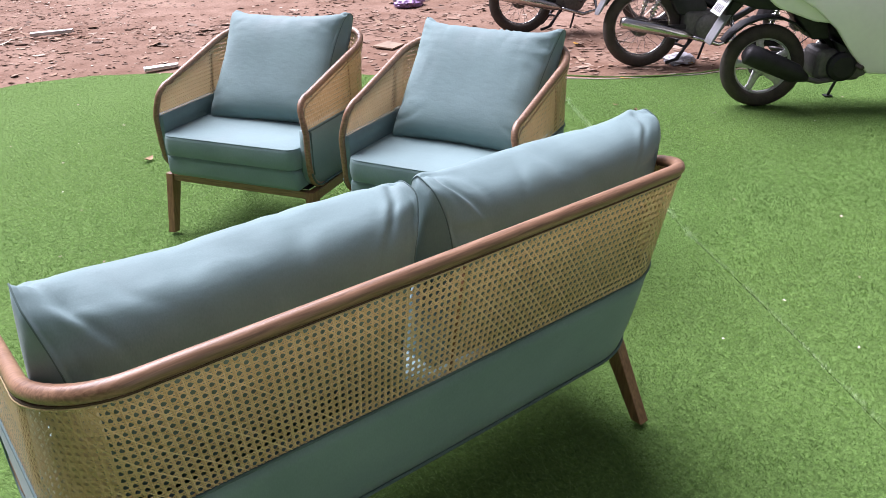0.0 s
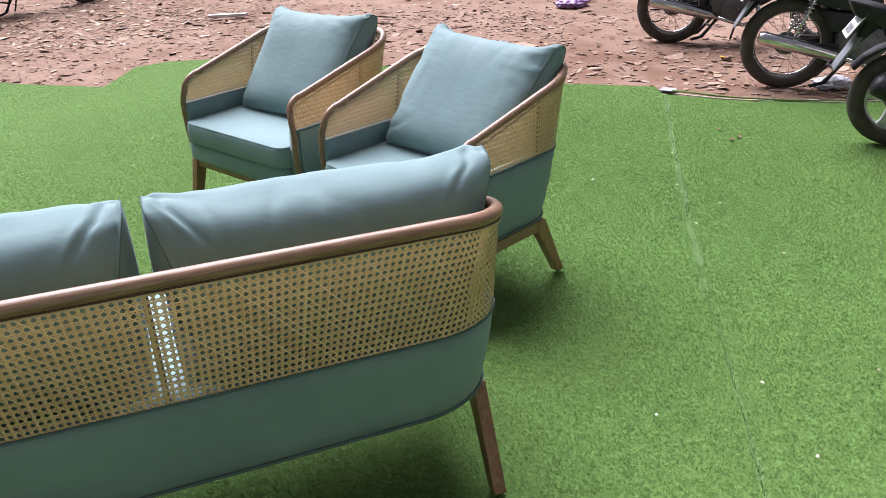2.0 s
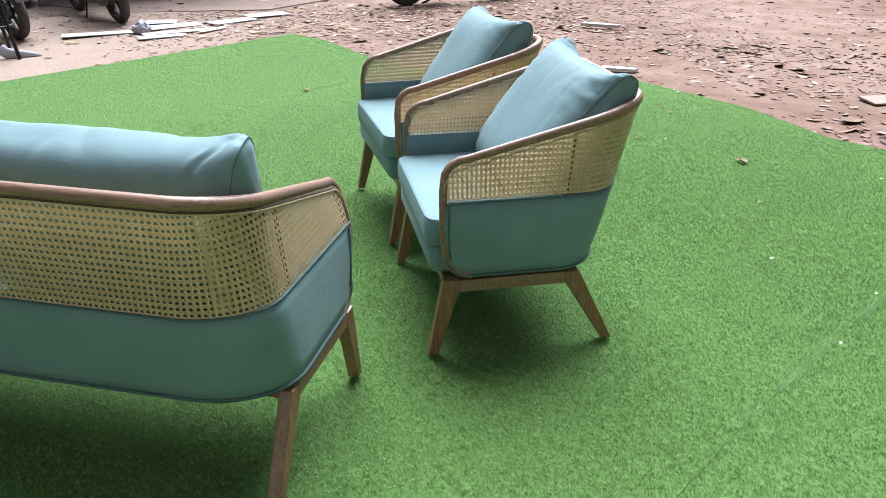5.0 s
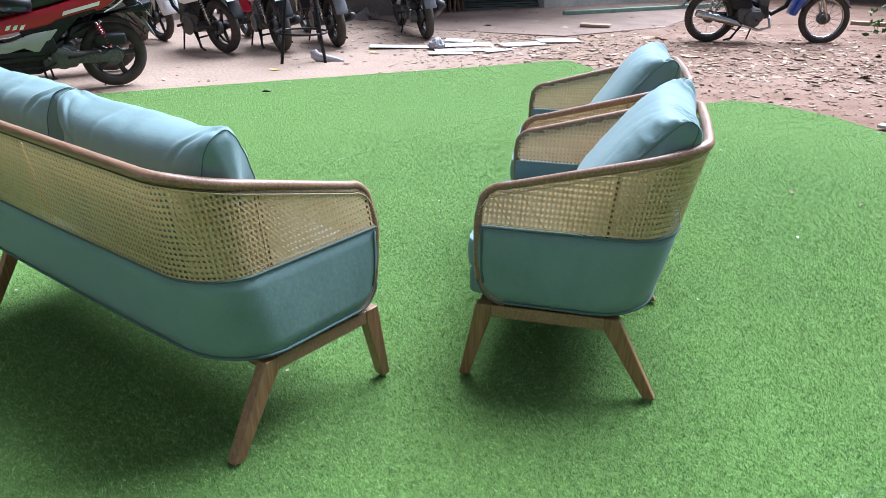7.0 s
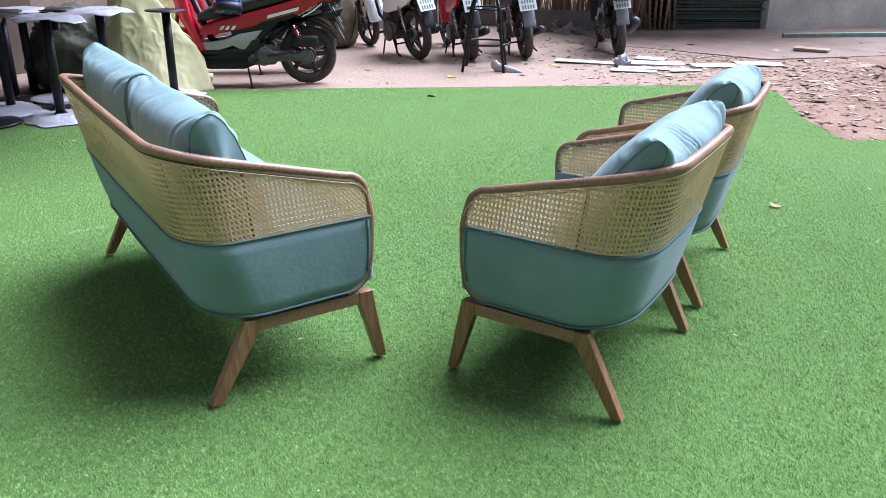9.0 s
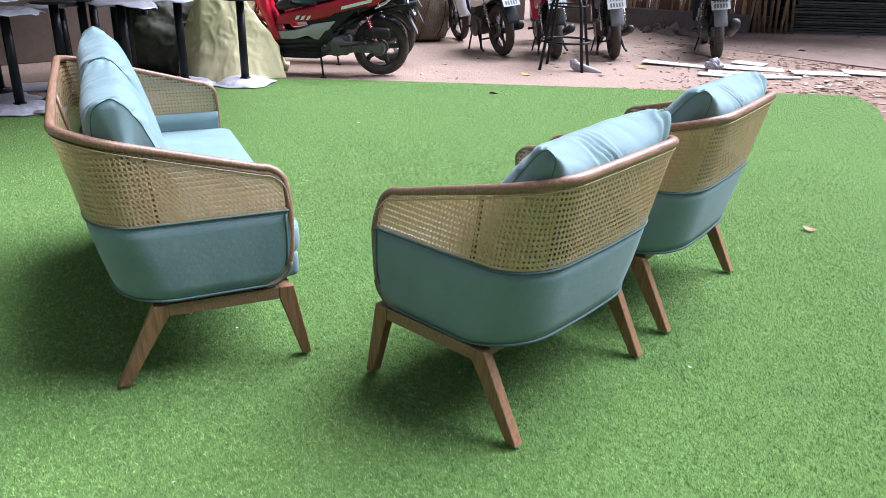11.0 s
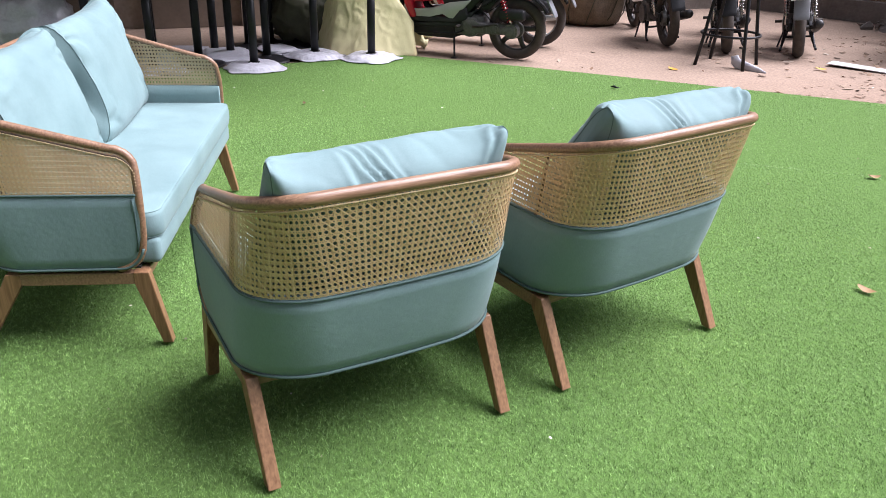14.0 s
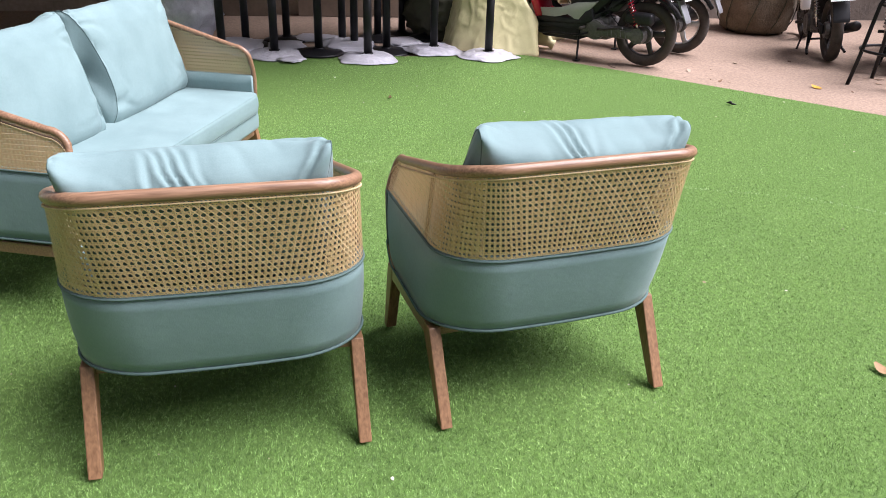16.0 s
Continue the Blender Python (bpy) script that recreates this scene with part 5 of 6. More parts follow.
def pedestal_table(m, seed, bag=True, cover=True, high=0.70, top=0.20):
    ob = thing("pedestal_table", m, "black steel table pedestal, its base wrapped in white plastic" if bag else "black steel table pedestal on a round base", "table", "stored table pedestals")
    part("post", join(cyl(0.034, 0.034, (0, 0, 0.01), (0, 0, high), 18), cyl(0.05, 0.045, (0, 0, 0.03), (0, 0, 0.05), 18)), STEEL_BLACK, ob, smooth=True)
    k = 0.8 if bag else 1.0
    part("base", lathe([(0.21 * k, 0.0), (0.212 * k, 0.010), (0.19 * k, 0.020), (0.06, 0.034), (0.036, 0.05)], 30), STEEL_BLACK, ob, smooth=True)
    part("top_plate", lathe([(top - 0.04, high - 0.004), (top - 0.038, high), (top - 0.04, high + 0.004), (0.02, high + 0.006)], 28), STEEL_BLACK, ob, smooth=True)
    if bag:
        part("base_wrap", flat_bag(0.24, seed), PLASTICBAG, ob, "crumpled white plastic bag", smooth=True)
    if cover:
        bm = draped_sheet(top + 0.055, high, seed + 5)
        part("top_wrap", bm, CLEARWRAP, ob, "crumpled clear plastic sheet", smooth=True)
    return ob


for i, (x, y, bag, cover) in enumerate(((-4.53, 3.94, 1, 0), (-4.75, 3.49, 1, 1), (-4.40, 2.91, 1, 1), (-4.52, 2.14, 1, 1), (-4.79, 3.08, 0, 1), (-4.62, 2.50, 0, 0),
                                        (-5.19, 2.69, 0, 1), (-5.07, 1.84, 0, 0), (-5.31, 2.18, 0, 1), (-5.48, 3.48, 0, 0), (-5.42, 3.02, 0, 0), (-4.98, 2.80, 0, 0), (-5.62, 3.26, 0, 1), (-4.62, 1.70, 0, 0))):
    pedestal_table(pose(x, y, -0.006 if x > -4.77 else G, 0, 0, 40 * i), i + 1, bag, cover, 0.70 + 0.015 * (i % 3))


def bundle(name, m, radii, seed, material, label, category, **kw):
    ob = tagged(part(name, blob_bm(radii, seed, **kw), material, None, smooth=True, m=m), label, category)
    return ob


def angular_sack(name, m, size, seed, material, label, planes=13, tie=True, slope=None):
    """A stuffed woven sack: broad flat facets meeting in soft creases, its slack foot spread on the ground, a tied corner low at one side."""
    ob = thing(name, m, label, "sack")
    r = random.Random(seed)
    cuts = [(Vector((0, 0, 1)), 0.93), (Vector((0, 0, -1)), 0.55)]
    for i in range(planes):
        a, el = 2.4 * i + r.uniform(-0.3, 0.3), r.uniform(-0.15, 0.6)
        cuts.append((Vector((math.cos(a) * math.cos(el), math.sin(a) * math.cos(el), math.sin(el))), r.uniform(0.72, 1.0)))
    if slope:
        cuts.append((Vector(slope[0]), slope[1]))
    off = Vector((seed * 1.7, seed * 0.9, seed * 2.3))
    bm = bmesh.new()
    bmesh.ops.create_icosphere(bm, subdivisions=6, radius=1.0)
    for v in bm.verts:
        d = v.co.normalized()
        inv = sum(max(0.0, d.dot(n) / h) ** 70 for n, h in cuts) ** (1 / 70)
        k = 1 / max(inv, 0.7)
        k += 0.05 * (0.5 - abs(noise.noise(d * 2.6 + off))) + 0.022 * max(0.0, 0.2 - abs(noise.noise(d * 4.5 + off))) / 0.2 + 0.005 * max(0.0, 0.15 - abs(noise.noise(d * 9 + off))) / 0.15
        c = d * k
        low = max(0.0, 0.1 - c.z)
        spread = 1 + 0.16 * low + 0.05 * low * noise.noise(d * 9 + off)
        v.co = Vector((c.x * size[0] * spread, c.y * size[1] * spread, max(0.0, (c.z + 0.55) * size[2])))
    part("bag", bm, material, ob, smooth=True)
    if tie:
        x = size[0]
        part("tied_corner", sweep([(x * 0.72, 0.08, 0.17), (x * 0.98, 0.10, 0.11), (x * 1.14, 0.11, 0.05), (x * 1.22, 0.11, 0.035)], [0.12, 0.09, 0.035, 0.05], 10), material, ob, smooth=True)
    return ob


angular_sack("sack", pose(-5.06, 4.06, G, 0, 0, 74), (0.46, 0.35, 0.58), 77, SACK, "big pale yellow woven plastic sack stuffed full", slope=((0.768, 0.05, 0.64), 0.60))
angular_sack("sack", pose(-5.62, 4.46, G, 0, 0, 60), (0.46, 0.40, 0.66), 31, SACK, "tall pale yellow woven sack behind another sack", tie=False)
bundle("tarpaulin", pose(-5.65, 3.75, G), (0.45, 0.45, 0.42), 22, OLIVE, "heap under a dull olive tarpaulin behind the tables", "tarpaulin", sub=5, rough=0.2, scale=1.8, crumple=0.08)
bundle("wrapped_load", pose(-5.25, 1.25, G), (0.42, 0.35, 0.36), 23, CLEARWRAP, "bundle wrapped in white plastic sheet", "bundle", sub=5, rough=0.2, scale=2.0, crumple=0.07)
bundle("plastic_sheet", pose(-4.95, 2.75, G), (0.30, 0.22, 0.04), 24, PLASTICBAG, "crumpled white plastic sheet lying on the ground", "plastic sheet", rough=0.2, crumple=0.07, square=0.6)
bundle("plastic_sheet", pose(-4.78, 1.75, G), (0.34, 0.25, 0.05), 25, PLASTICBAG, "crumpled white plastic sheet lying on the ground", "plastic sheet", rough=0.2, crumple=0.07, square=0.6)
for i, (x, y, a) in enumerate(((-5.2, 3.25, 20), (-5.0, 3.75, 60), (-5.35, 2.45, 80), (-4.98, 2.2, 10))):
    bundle("plastic_sheet", pose(x, y, G, 0, 0, a), (0.22, 0.16, 0.022), 60 + i, PLASTICBAG, "crumpled white plastic sheet lying on the ground", "plastic sheet", rough=0.22, crumple=0.06, square=0.6)
tagged(part("plastic_sheet", blob_bm((0.16, 0.12, 0.014), 26, 3, 0.3, 3, 0.2), PLASTICBAG, None, smooth=True, m=pose(-4.36, 2.28, -0.004, 0, 0, 20)), "flat scrap of white plastic on the turf", "plastic sheet")


def wrapped_jar(m):
    ob = thing("storage_jar", m, "big round jar wrapped in straw and net", "jar")
    bm = lathe([(0.26, 0.0), (0.34, 0.05), (0.375, 0.22), (0.37, 0.40), (0.33, 0.60), (0.24, 0.74), (0.16, 0.80), (0.17, 0.86)], 40)
    bmesh.ops.subdivide_edges(bm, edges=bm.edges[:], cuts=1, use_grid_fill=True)
    for v in bm.verts:
        v.co += Vector((v.co.x, v.co.y, 0)).normalized() * 0.022 * noise.noise(v.co * 7)
    part("wrapped_body", bm, mat("straw_wrap", (0.14, 0.105, 0.07), 0.9, var=0.5, scale=7, bump=0.9, dist=0.02, fine=8), ob, smooth=True)
    for k in range(9):
        a = k * 2 * math.pi / 9
        part("net_cord", sweep([((r + 0.012) * math.cos(a + t), (r + 0.012) * math.sin(a + t), z) for r, z, t in ((0.30, 0.02, 0), (0.37, 0.15, 0.12), (0.39, 0.32, 0.25), (0.365, 0.50, 0.4), (0.30, 0.66, 0.5))], 0.006, 6), OLIVE, ob, smooth=True)


wrapped_jar(pose(-6.05, 7.05, G))


def bar_stool(m):
    ob = thing("bar_stool", m, "tall black steel bar stool with a foot ring", "stool")
    for a in (45, 135, 225, 315):
        c, s = math.cos(radians(a)), math.sin(radians(a))
        part("leg", sweep([(0.30 * c, 0.30 * s, 0.0), (0.255 * c, 0.255 * s, 0.25), (0.20 * c, 0.20 * s, 0.62), (0.15 * c, 0.15 * s, 0.74)], 0.0155, 10), STEEL_BLACK, ob, smooth=True)
    part("foot_ring", sweep([(0.25 * math.cos(a), 0.25 * math.sin(a), 0.28) for a in (2 * math.pi * i / 32 for i in range(32))], 0.011, 8, closed=True), STEEL_BLACK, ob, smooth=True)
    part("upper_ring", sweep([(0.19 * math.cos(a), 0.19 * math.sin(a), 0.62) for a in (2 * math.pi * i / 32 for i in range(32))], 0.009, 8, closed=True), STEEL_BLACK, ob, smooth=True)
    part("seat", lathe([(0.17, 0.735), (0.185, 0.75), (0.18, 0.775), (0.05, 0.785)], 28), SEATVINYL, ob, smooth=True)


bar_stool(pose(-3.56, 6.97, G, 0, 0, 33))


# ---- walls of the yard ----
def wall_piece(name, p, q, high, thick, material, label, z=-0.2):
    p, q = Vector((*p, 0)), Vector((*q, 0))
    d = q - p
    m = pose(*((p + q) / 2).xy, 0, 0, 0, math.degrees(math.atan2(d.y, d.x)))
    ob = part(name, box(d.length, thick, high - z, (0, 0, (high + z) / 2), 0.006), material, None, m=m)
    return tagged(ob, label, "wall", kind="structure")


wall_piece("wall_west", (-6.9, 5.0), (-6.9, 9.7), 2.6, 0.16, STONE, "stained grey concrete wall at the side of the yard")
wall_piece("wall_shed", (-6.9, -1.5), (-6.9, 4.99), 2.6, 0.16, SHEDWALL, "stained brown shed wall behind the stored tables")
# out-of-view sheet, added to keep light off the tables and nearby ground
sr = part("shed_roof", box(3.7, 5.9, 0.05, (0, 0, 0), 0.004), RUST, None, m=pose(-5.1, 1.4, 2.35, 0, 6, 0))
tagged(sr, "unseen roof sheet added to shade the stored tables", "roof", kind="structure")
wall_piece("wall_plinth", (-6.9, 10.05), (-4.05, 11.3), 0.22, 0.30, STONE, "low grey concrete plinth under a reed fence")
wall_piece("wall_north_white", (-2.75, 12.85), (0.4, 16.9), 2.8, 0.18, PLASTER, "peeling whitewashed workshop wall")
wall_piece("wall_workshop_back", (-5.6, 13.6), (-2.9, 15.2), 2.6, 0.16, ROOMSHADE, "workshop back wall, coloured dark for the shade inside")
wall_piece("wall_workshop_side", (-4.15, 11.45), (-5.5, 13.5), 2.6, 0.12, ROOMSHADE, "workshop side wall, coloured dark for the shade inside")
wall_piece("wall_far", (0.6, 17.0), (12.0, 14.0), 2.4, 0.18, STONE, "weathered grey wall at the back of the yard")
wall_piece("wall_east", (12.0, 14.0), (12.4, -1.5), 2.4, 0.18, STONE, "weathered grey wall at the side of the yard")
# never in view: a high wall added to cut the light from the south
wall_piece("wall_south", (-1.79, -1.6), (12.4, -1.6), 6.2, 0.2, BLOCKER, "unseen tall dark wall added to block light from the south")
# also out of view; its pale face is added as a reflector
wall_piece("wall_southwest", (-6.9, -1.6), (-1.81, -1.6), 2.4, 0.18, PLASTER, "unseen pale wall added to bounce light onto the seats")
rf = part("workshop_roof", box(4.2, 4.6, 0.06, (0, 0, 0), 0.004), RUST, None, m=pose(-3.9, 13.2, 2.66, 6, 0, 40))
tagged(rf, "rusty sheet roof over the workshop opening", "roof", kind="structure")


def reed_fence():
    """Split reeds and rusty strips stood side by side on the plinth."""
    p, q = Vector((-6.9, 10.05, 0)), Vector((-4.05, 11.3, 0))
    d = (q - p).normalized()
    ob = thing("reed_fence", Matrix.Identity(4), "fence of dry brown reeds and rusty strips on a plinth", "fence", kind="structure")
    rng = random.Random(5)
    meshes = []
    for k in range(5):
        bm = sweep([(0, 0, 0), (0.006 * (k - 2), 0.004, 0.7), (-0.004 * k, 0, 1.5), (0.01 * (k - 2), 0, 2.0)], [0.019, 0.018, 0.016, 0.012], 6, flat=0.5)
        me = bpy.data.meshes.new("reed")
        bm.to_mesh(me)
        bm.free()
        me.materials.append(STRAW if k % 2 else RUST)
        meshes.append(me)
    n = int((q - p).length / 0.026)
    for i in range(n):
        c = p + d * (i + 0.5) * 0.026
        put("reed", rng.choice(meshes), ob, m=pose(c.x, c.y, 0.22, rng.uniform(-2, 2), rng.uniform(-2.5, 2.5), rng.uniform(0, 60)))


reed_fence()
rng = random.Random(8)
for i in range(9):
    x, y = -4.10 + 0.055 * i, 11.35 + 0.05 * i
    tagged(part("timber_pole", cyl(0.022, 0.018, (0, 0, 0), (0, 0, 2.1), 8), PLANK if i % 3 else STRAW, None, smooth=True, m=pose(x, y, -0.04, rng.uniform(3, 8), rng.uniform(-9, 4), 40)), "rough timber pole leaning beside the workshop opening", "pole", "leaning poles")


def board_stack(m):
    ob = thing("board_stack", m, "stack of dark green-grey boards inside the workshop", "boards")
    r = random.Random(3)
    for i in range(16):
        part("board", box(1.5, 0.9, 0.026, (r.uniform(-0.05, 0.05), r.uniform(-0.06, 0.06), 0.04 + 0.034 * i), 0.003, rot=(0, 0, r.uniform(-2, 2))), mat("stacked_board", (0.10, 0.12, 0.10), 0.8, var=0.4, scale=9, rand=0.3) if i == 0 else bpy.data.materials["stacked_board"], ob)


board_stack(pose(-3.55, 12.75, -0.05, 0, 0, 45))
tagged(part("steel_beam", box(3.4, 0.07, 0.07, (0, 0, 0.035), 0.006), GREENPAINT, None, m=pose(-1.05, 13.25, -0.03, 0, 0, 50)), "faded green painted beam lying along the wall", "beam")
ap = prism([(-4.3, 10.3), (-3.4, 9.6), (-1.6, 9.8), (-0.6, 11.2), (-0.2, 13.4), (-1.2, 14.6), (-2.7, 12.9), (-4.0, 11.5)], 0.05, "z", -0.043, 0.006)
tagged(part("concrete_apron", ap, mat("worn_concrete", (0.235, 0.165, 0.125), 0.9, var=0.3, scale=2.5, bump=0.5, dist=0.01, fine=14), None), "worn dusty concrete apron before the workshop", "paving", kind="structure")
for x, y, a, w, h in ((-6.72, 2.6, 4, 0.8, 1.1), (-6.70, 1.6, 6, 0.6, 1.3), (-6.72, 3.5, 5, 0.7, 1.2)):
    tagged(part("leaning_panel", box(0.03, w, h, (0, 0, h / 2), 0.004), mat("plywood_panel", (0.12, 0.085, 0.06), 0.75, var=0.25, scale=5, rand=0.2) if w == 0.8 else bpy.data.materials["plywood_panel"], None, m=pose(x, y, G, 0, -a, 0)), "pale brown plywood panel leaning on the wall", "panel", "leaning panels")


# ---- litter ----
def scrap_board(x, y, a, w, d, t=0.007, z=-0.022, material=BOARD, tilt=2.0, label="white board offcut lying on the earth"):
    bm = prism([(-w / 2, -d / 2), (w / 2 - 0.03, -d / 2 + 0.01), (w / 2, d / 2 - 0.01), (-w / 2 + 0.02, d / 2)], t, "z", 0, 0.001)
    tagged(part("board_offcut", bm, material, None, m=pose(x, y, z + t, tilt, tilt * 0.7, a)), label, "offcut", "board offcuts")


for x, y, a, w, d in ((-2.95, 8.15, 30, 0.85, 0.16), (-2.45, 8.55, 42, 0.75, 0.22), (-2.2, 8.25, 38, 0.9, 0.12), (-1.85, 8.9, 50, 0.6, 0.2), (-1.55, 9.35, 40, 0.55, 0.22), (-2.35, 7.95, 35, 0.5, 0.14), (-1.95, 8.35, 60, 0.42, 0.10), (-2.6, 8.85, 20, 0.35, 0.2)):
    scrap_board(x, y, a, w, d)
scrap_board(-1.42, 10.8, 15, 0.42, 0.16, 0.03, material=PLANK, label="dark board scrap lying on the apron")
scrap_board(2.05, 8.3, -20, 0.40, 0.07, 0.03, material=BOARD, label="short pale timber batten lying on the earth")
scrap_board(1.70, 6.2, -15, 0.30, 0.08, 0.02, material=BOARD, label="short pale board scrap at the turf edge")
scrap_board(3.25, 5.15, 10, 0.26, 0.20, 0.012, material=PLANK, label="flat brown board scrap on the earth")
scrap_board(3.0, 12.3, 5, 2.6, 0.08, 0.05, material=PLANK, label="long grey plank lying at the yard's edge")
tagged(part("white_scrap", sweep([(-0.10, 0, 0.115), (-0.085, 0.0, 0.07), (-0.05, 0.004, 0.045), (0.04, 0.012, 0.032), (0.14, 0.02, 0.02), (0.20, 0.025, 0.012)], [0.034, 0.046, 0.05, 0.040, 0.024, 0.006], 12, flat=0.55, up=(0, 1, 0)), PLASTICBAG, None, smooth=True, m=pose(-3.32, 6.96, G, 0, 0, 20)), "bent white plastic scrap lying on the earth", "scrap")
bundle("plastic_bag", pose(5.05, 6.3, G), (0.18, 0.13, 0.05), 32, mat("purple_plastic", (0.30, 0.18, 0.36), 0.35, var=0.25, scale=20, bump=0.5), "crumpled purple plastic bag on the earth", "plastic bag", rough=0.35, crumple=0.2)
bundle("plastic_bag", pose(5.35, 6.55, G), (0.20, 0.14, 0.06), 33, PLASTICBAG, "crumpled white plastic bag on the earth", "plastic bag", rough=0.35, crumple=0.2)
bundle("plastic_bag", pose(-2.62, 8.2, G), (0.085, 0.07, 0.07), 34, PLASTICBAG, "crumpled clear white plastic bag among offcuts", "plastic bag", rough=0.35, crumple=0.2)
bundle("plastic_bag", pose(3.95, 2.85, G), (0.15, 0.11, 0.035), 35, PLASTICBAG, "crumpled white plastic bag behind a motorbike wheel", "plastic bag", rough=0.35, crumple=0.2)


def rubble(m):
    """A low heap of broken stones."""
    ob = thing("rubble", m, "low heap of broken grey stones by the plinth", "rubble")
    rng = random.Random(36)
    for i in range(26):
        a, r = rng.uniform(0, 6.28), rng.random() ** 0.7
        size = rng.uniform(0.04, 0.10)
        bm = bmesh.new()
        for k in range(11):
            bm.verts.new((rng.gauss(0, 1) * size * 0.6, rng.gauss(0, 1) * size * 0.5, rng.gauss(0, 1) * size * 0.4))
        bmesh.ops.convex_hull(bm, input=bm.verts)
        bmesh.ops.delete(bm, geom=[v for v in bm.verts if not v.link_faces], context="VERTS")
        part("stone", bm, STONE, ob, m=pose(math.cos(a) * r * 0.36, math.sin(a) * r * 0.22, 0.03 + 0.13 * (1 - r) * rng.random(), 0, 0, rng.uniform(0, 360)))
    return ob


rubble(pose(-4.75, 10.35, -0.05))


def leaf_mesh(name, length, width, curl, material):
    verts, faces = [], []
    for i in range(7):
        k = i / 6
        w = width * math.sin(math.pi * min(1.0, k * 0.92 + 0.06)) ** 0.8 / 2
        z = curl * (k - 0.5) ** 2 * 4
        verts += [(length * (k - 0.5), -w, z + 0.25 * w), (length * (k - 0.5), 0, z), (length * (k - 0.5), w, z + 0.3 * w)]
    for i in range(6):
        a = 3 * i
        faces += [(a, a + 3, a + 4, a + 1), (a + 1, a + 4, a + 5, a + 2)]
    return mesh_from(name, verts, faces, material)


leaf_a, leaf_b, leaf_c = leaf_mesh("leaf", 0.07, 0.038, 0.014, LEAFDRY), leaf_mesh("leaf", 0.045, 0.024, 0.010, LEAFDRY), leaf_mesh("leaf", 0.10, 0.05, 0.012, LEAFYELLOW)
for k, (x, y, a, me) in enumerate(((0.28, 4.45, 20, leaf_a), (-0.717, 5.598, 70, leaf_a), (1.69, 4.89, 10, leaf_b), (1.32, 4.33, 140, leaf_b), (1.757, 3.867, 60, leaf_a), (2.40, 2.60, 30, leaf_b),
                                   (2.51, 2.75, 80, leaf_b), (0.99, 4.41, 15, leaf_b), (-3.12, 3.04, 0, leaf_b), (1.74, 3.89, 100, leaf_b), (2.47, 2.60, 10, leaf_b))):
    tagged(put("leaf", me, m=pose(x, y, -0.004, 4, 3, a)), "small dry brown leaf lying on green turf", "leaf", "leaves on the turf")
for x, y, a in ((-3.48, 6.34, 20), (-3.13, 7.66, 60), (3.9, 2.75, 10), (3.2, 2.98, 70), (0.6, 10.2, 0), (1.3, 9.4, 40), (4.1, 3.8, 50)):
    tagged(put("leaf", leaf_c, m=pose(x, y, -0.02, 5, 4, a)), "bright yellow leaf lying on the earth", "leaf", "leaves on the earth")


def litter(name, count, zone, seed, size, colors, label):
    """Chips, bark and dry leaves strewn over the earth, thickest where the offcuts lie."""
    r = np.random.default_rng(seed)
    verts, faces = [], []
    made = 0
    polys = (TURF_MAIN, TURF_STRIP)
    while made < count:
        x, y = r.uniform(zone[0], zone[1]), r.uniform(zone[2], zone[3])
        dense = 0.25 + 0.9 * math.exp(-((x - 0.4) / 2.6) ** 2 - ((y - 8.6) / 1.6) ** 2) + 0.45 * noise.noise((x * 0.9, y * 0.9, seed))
        dense -= 0.17 if x < -2.7 and y < 7.6 else 0.0
        if r.random() > dense:
            continue
        pt = np.array([[x, y]])
        if any(inside(p, pt)[0] for p in polys):
            continue
        made += 1
        long = r.uniform(*size) * (2.2 if r.random() < 0.08 else 1)
        wide = long * r.uniform(0.18, 0.75)
        a = r.uniform(0, math.pi)
        tx, ty = r.normal(0, 0.13, 2)
        k = int(r.integers(5, 8))
        base = len(verts)
        t = r.uniform(0.001, 0.003)
        cup, roll = r.normal(0, 0.30), r.normal(0, 0.22)
        z0 = -0.03 + noise.noise((x * 0.5, y * 0.5, 0)) * 0.02 + 0.005
        ca, sa = math.cos(a), math.sin(a)
        rim = [(2 * math.pi * (i + r.uniform(-0.25, 0.25)) / k, r.uniform(0.72, 1.15)) for i in range(k)]
        for lev in (0, 1):
            for b, q in rim:
                px, py = math.cos(b) * long / 2 * q, math.sin(b) * wide / 2 * q
                z = z0 + px * tx + py * ty + cup * (px / long) ** 2 * wide + roll * (py / wide) ** 2 * wide + (t if lev else 0)
                verts.append((x + px * ca - py * sa, y + px * sa + py * ca, z))
            verts.append((x, y, z0 + (t if lev else 0)))
        n = k + 1
        for i in range(k):
            j = (i + 1) % k
            faces.append((base + n + k, base + n + i, base + n + j))
            faces.append((base + i, base + j, base + n + j, base + n + i))
    me = mesh_from(name, verts, faces, island_mat(name, colors, 0.85), smooth=False)
    tagged(put(name, me), label, "litter", kind="stuff")


CHIPS = [(0.24, 0.145, 0.09), (0.15, 0.08, 0.05), (0.32, 0.22, 0.145), (0.20, 0.12, 0.075), (0.40, 0.31, 0.23), (0.10, 0.06, 0.04), (0.28, 0.17, 0.105), (0.50, 0.43, 0.35)]
BARK = [(0.22, 0.14, 0.10), (0.27, 0.175, 0.125), (0.19, 0.115, 0.08), (0.31, 0.215, 0.155), (0.23, 0.145, 0.10), (0.15, 0.09, 0.06), (0.36, 0.27, 0.20)]
litter("wood_chips", 3600, (-4.5, 8.0, 2.2, 12.5), 41, (0.02, 0.085), CHIPS, "dry leaves, bark and wood chips strewn over earth")
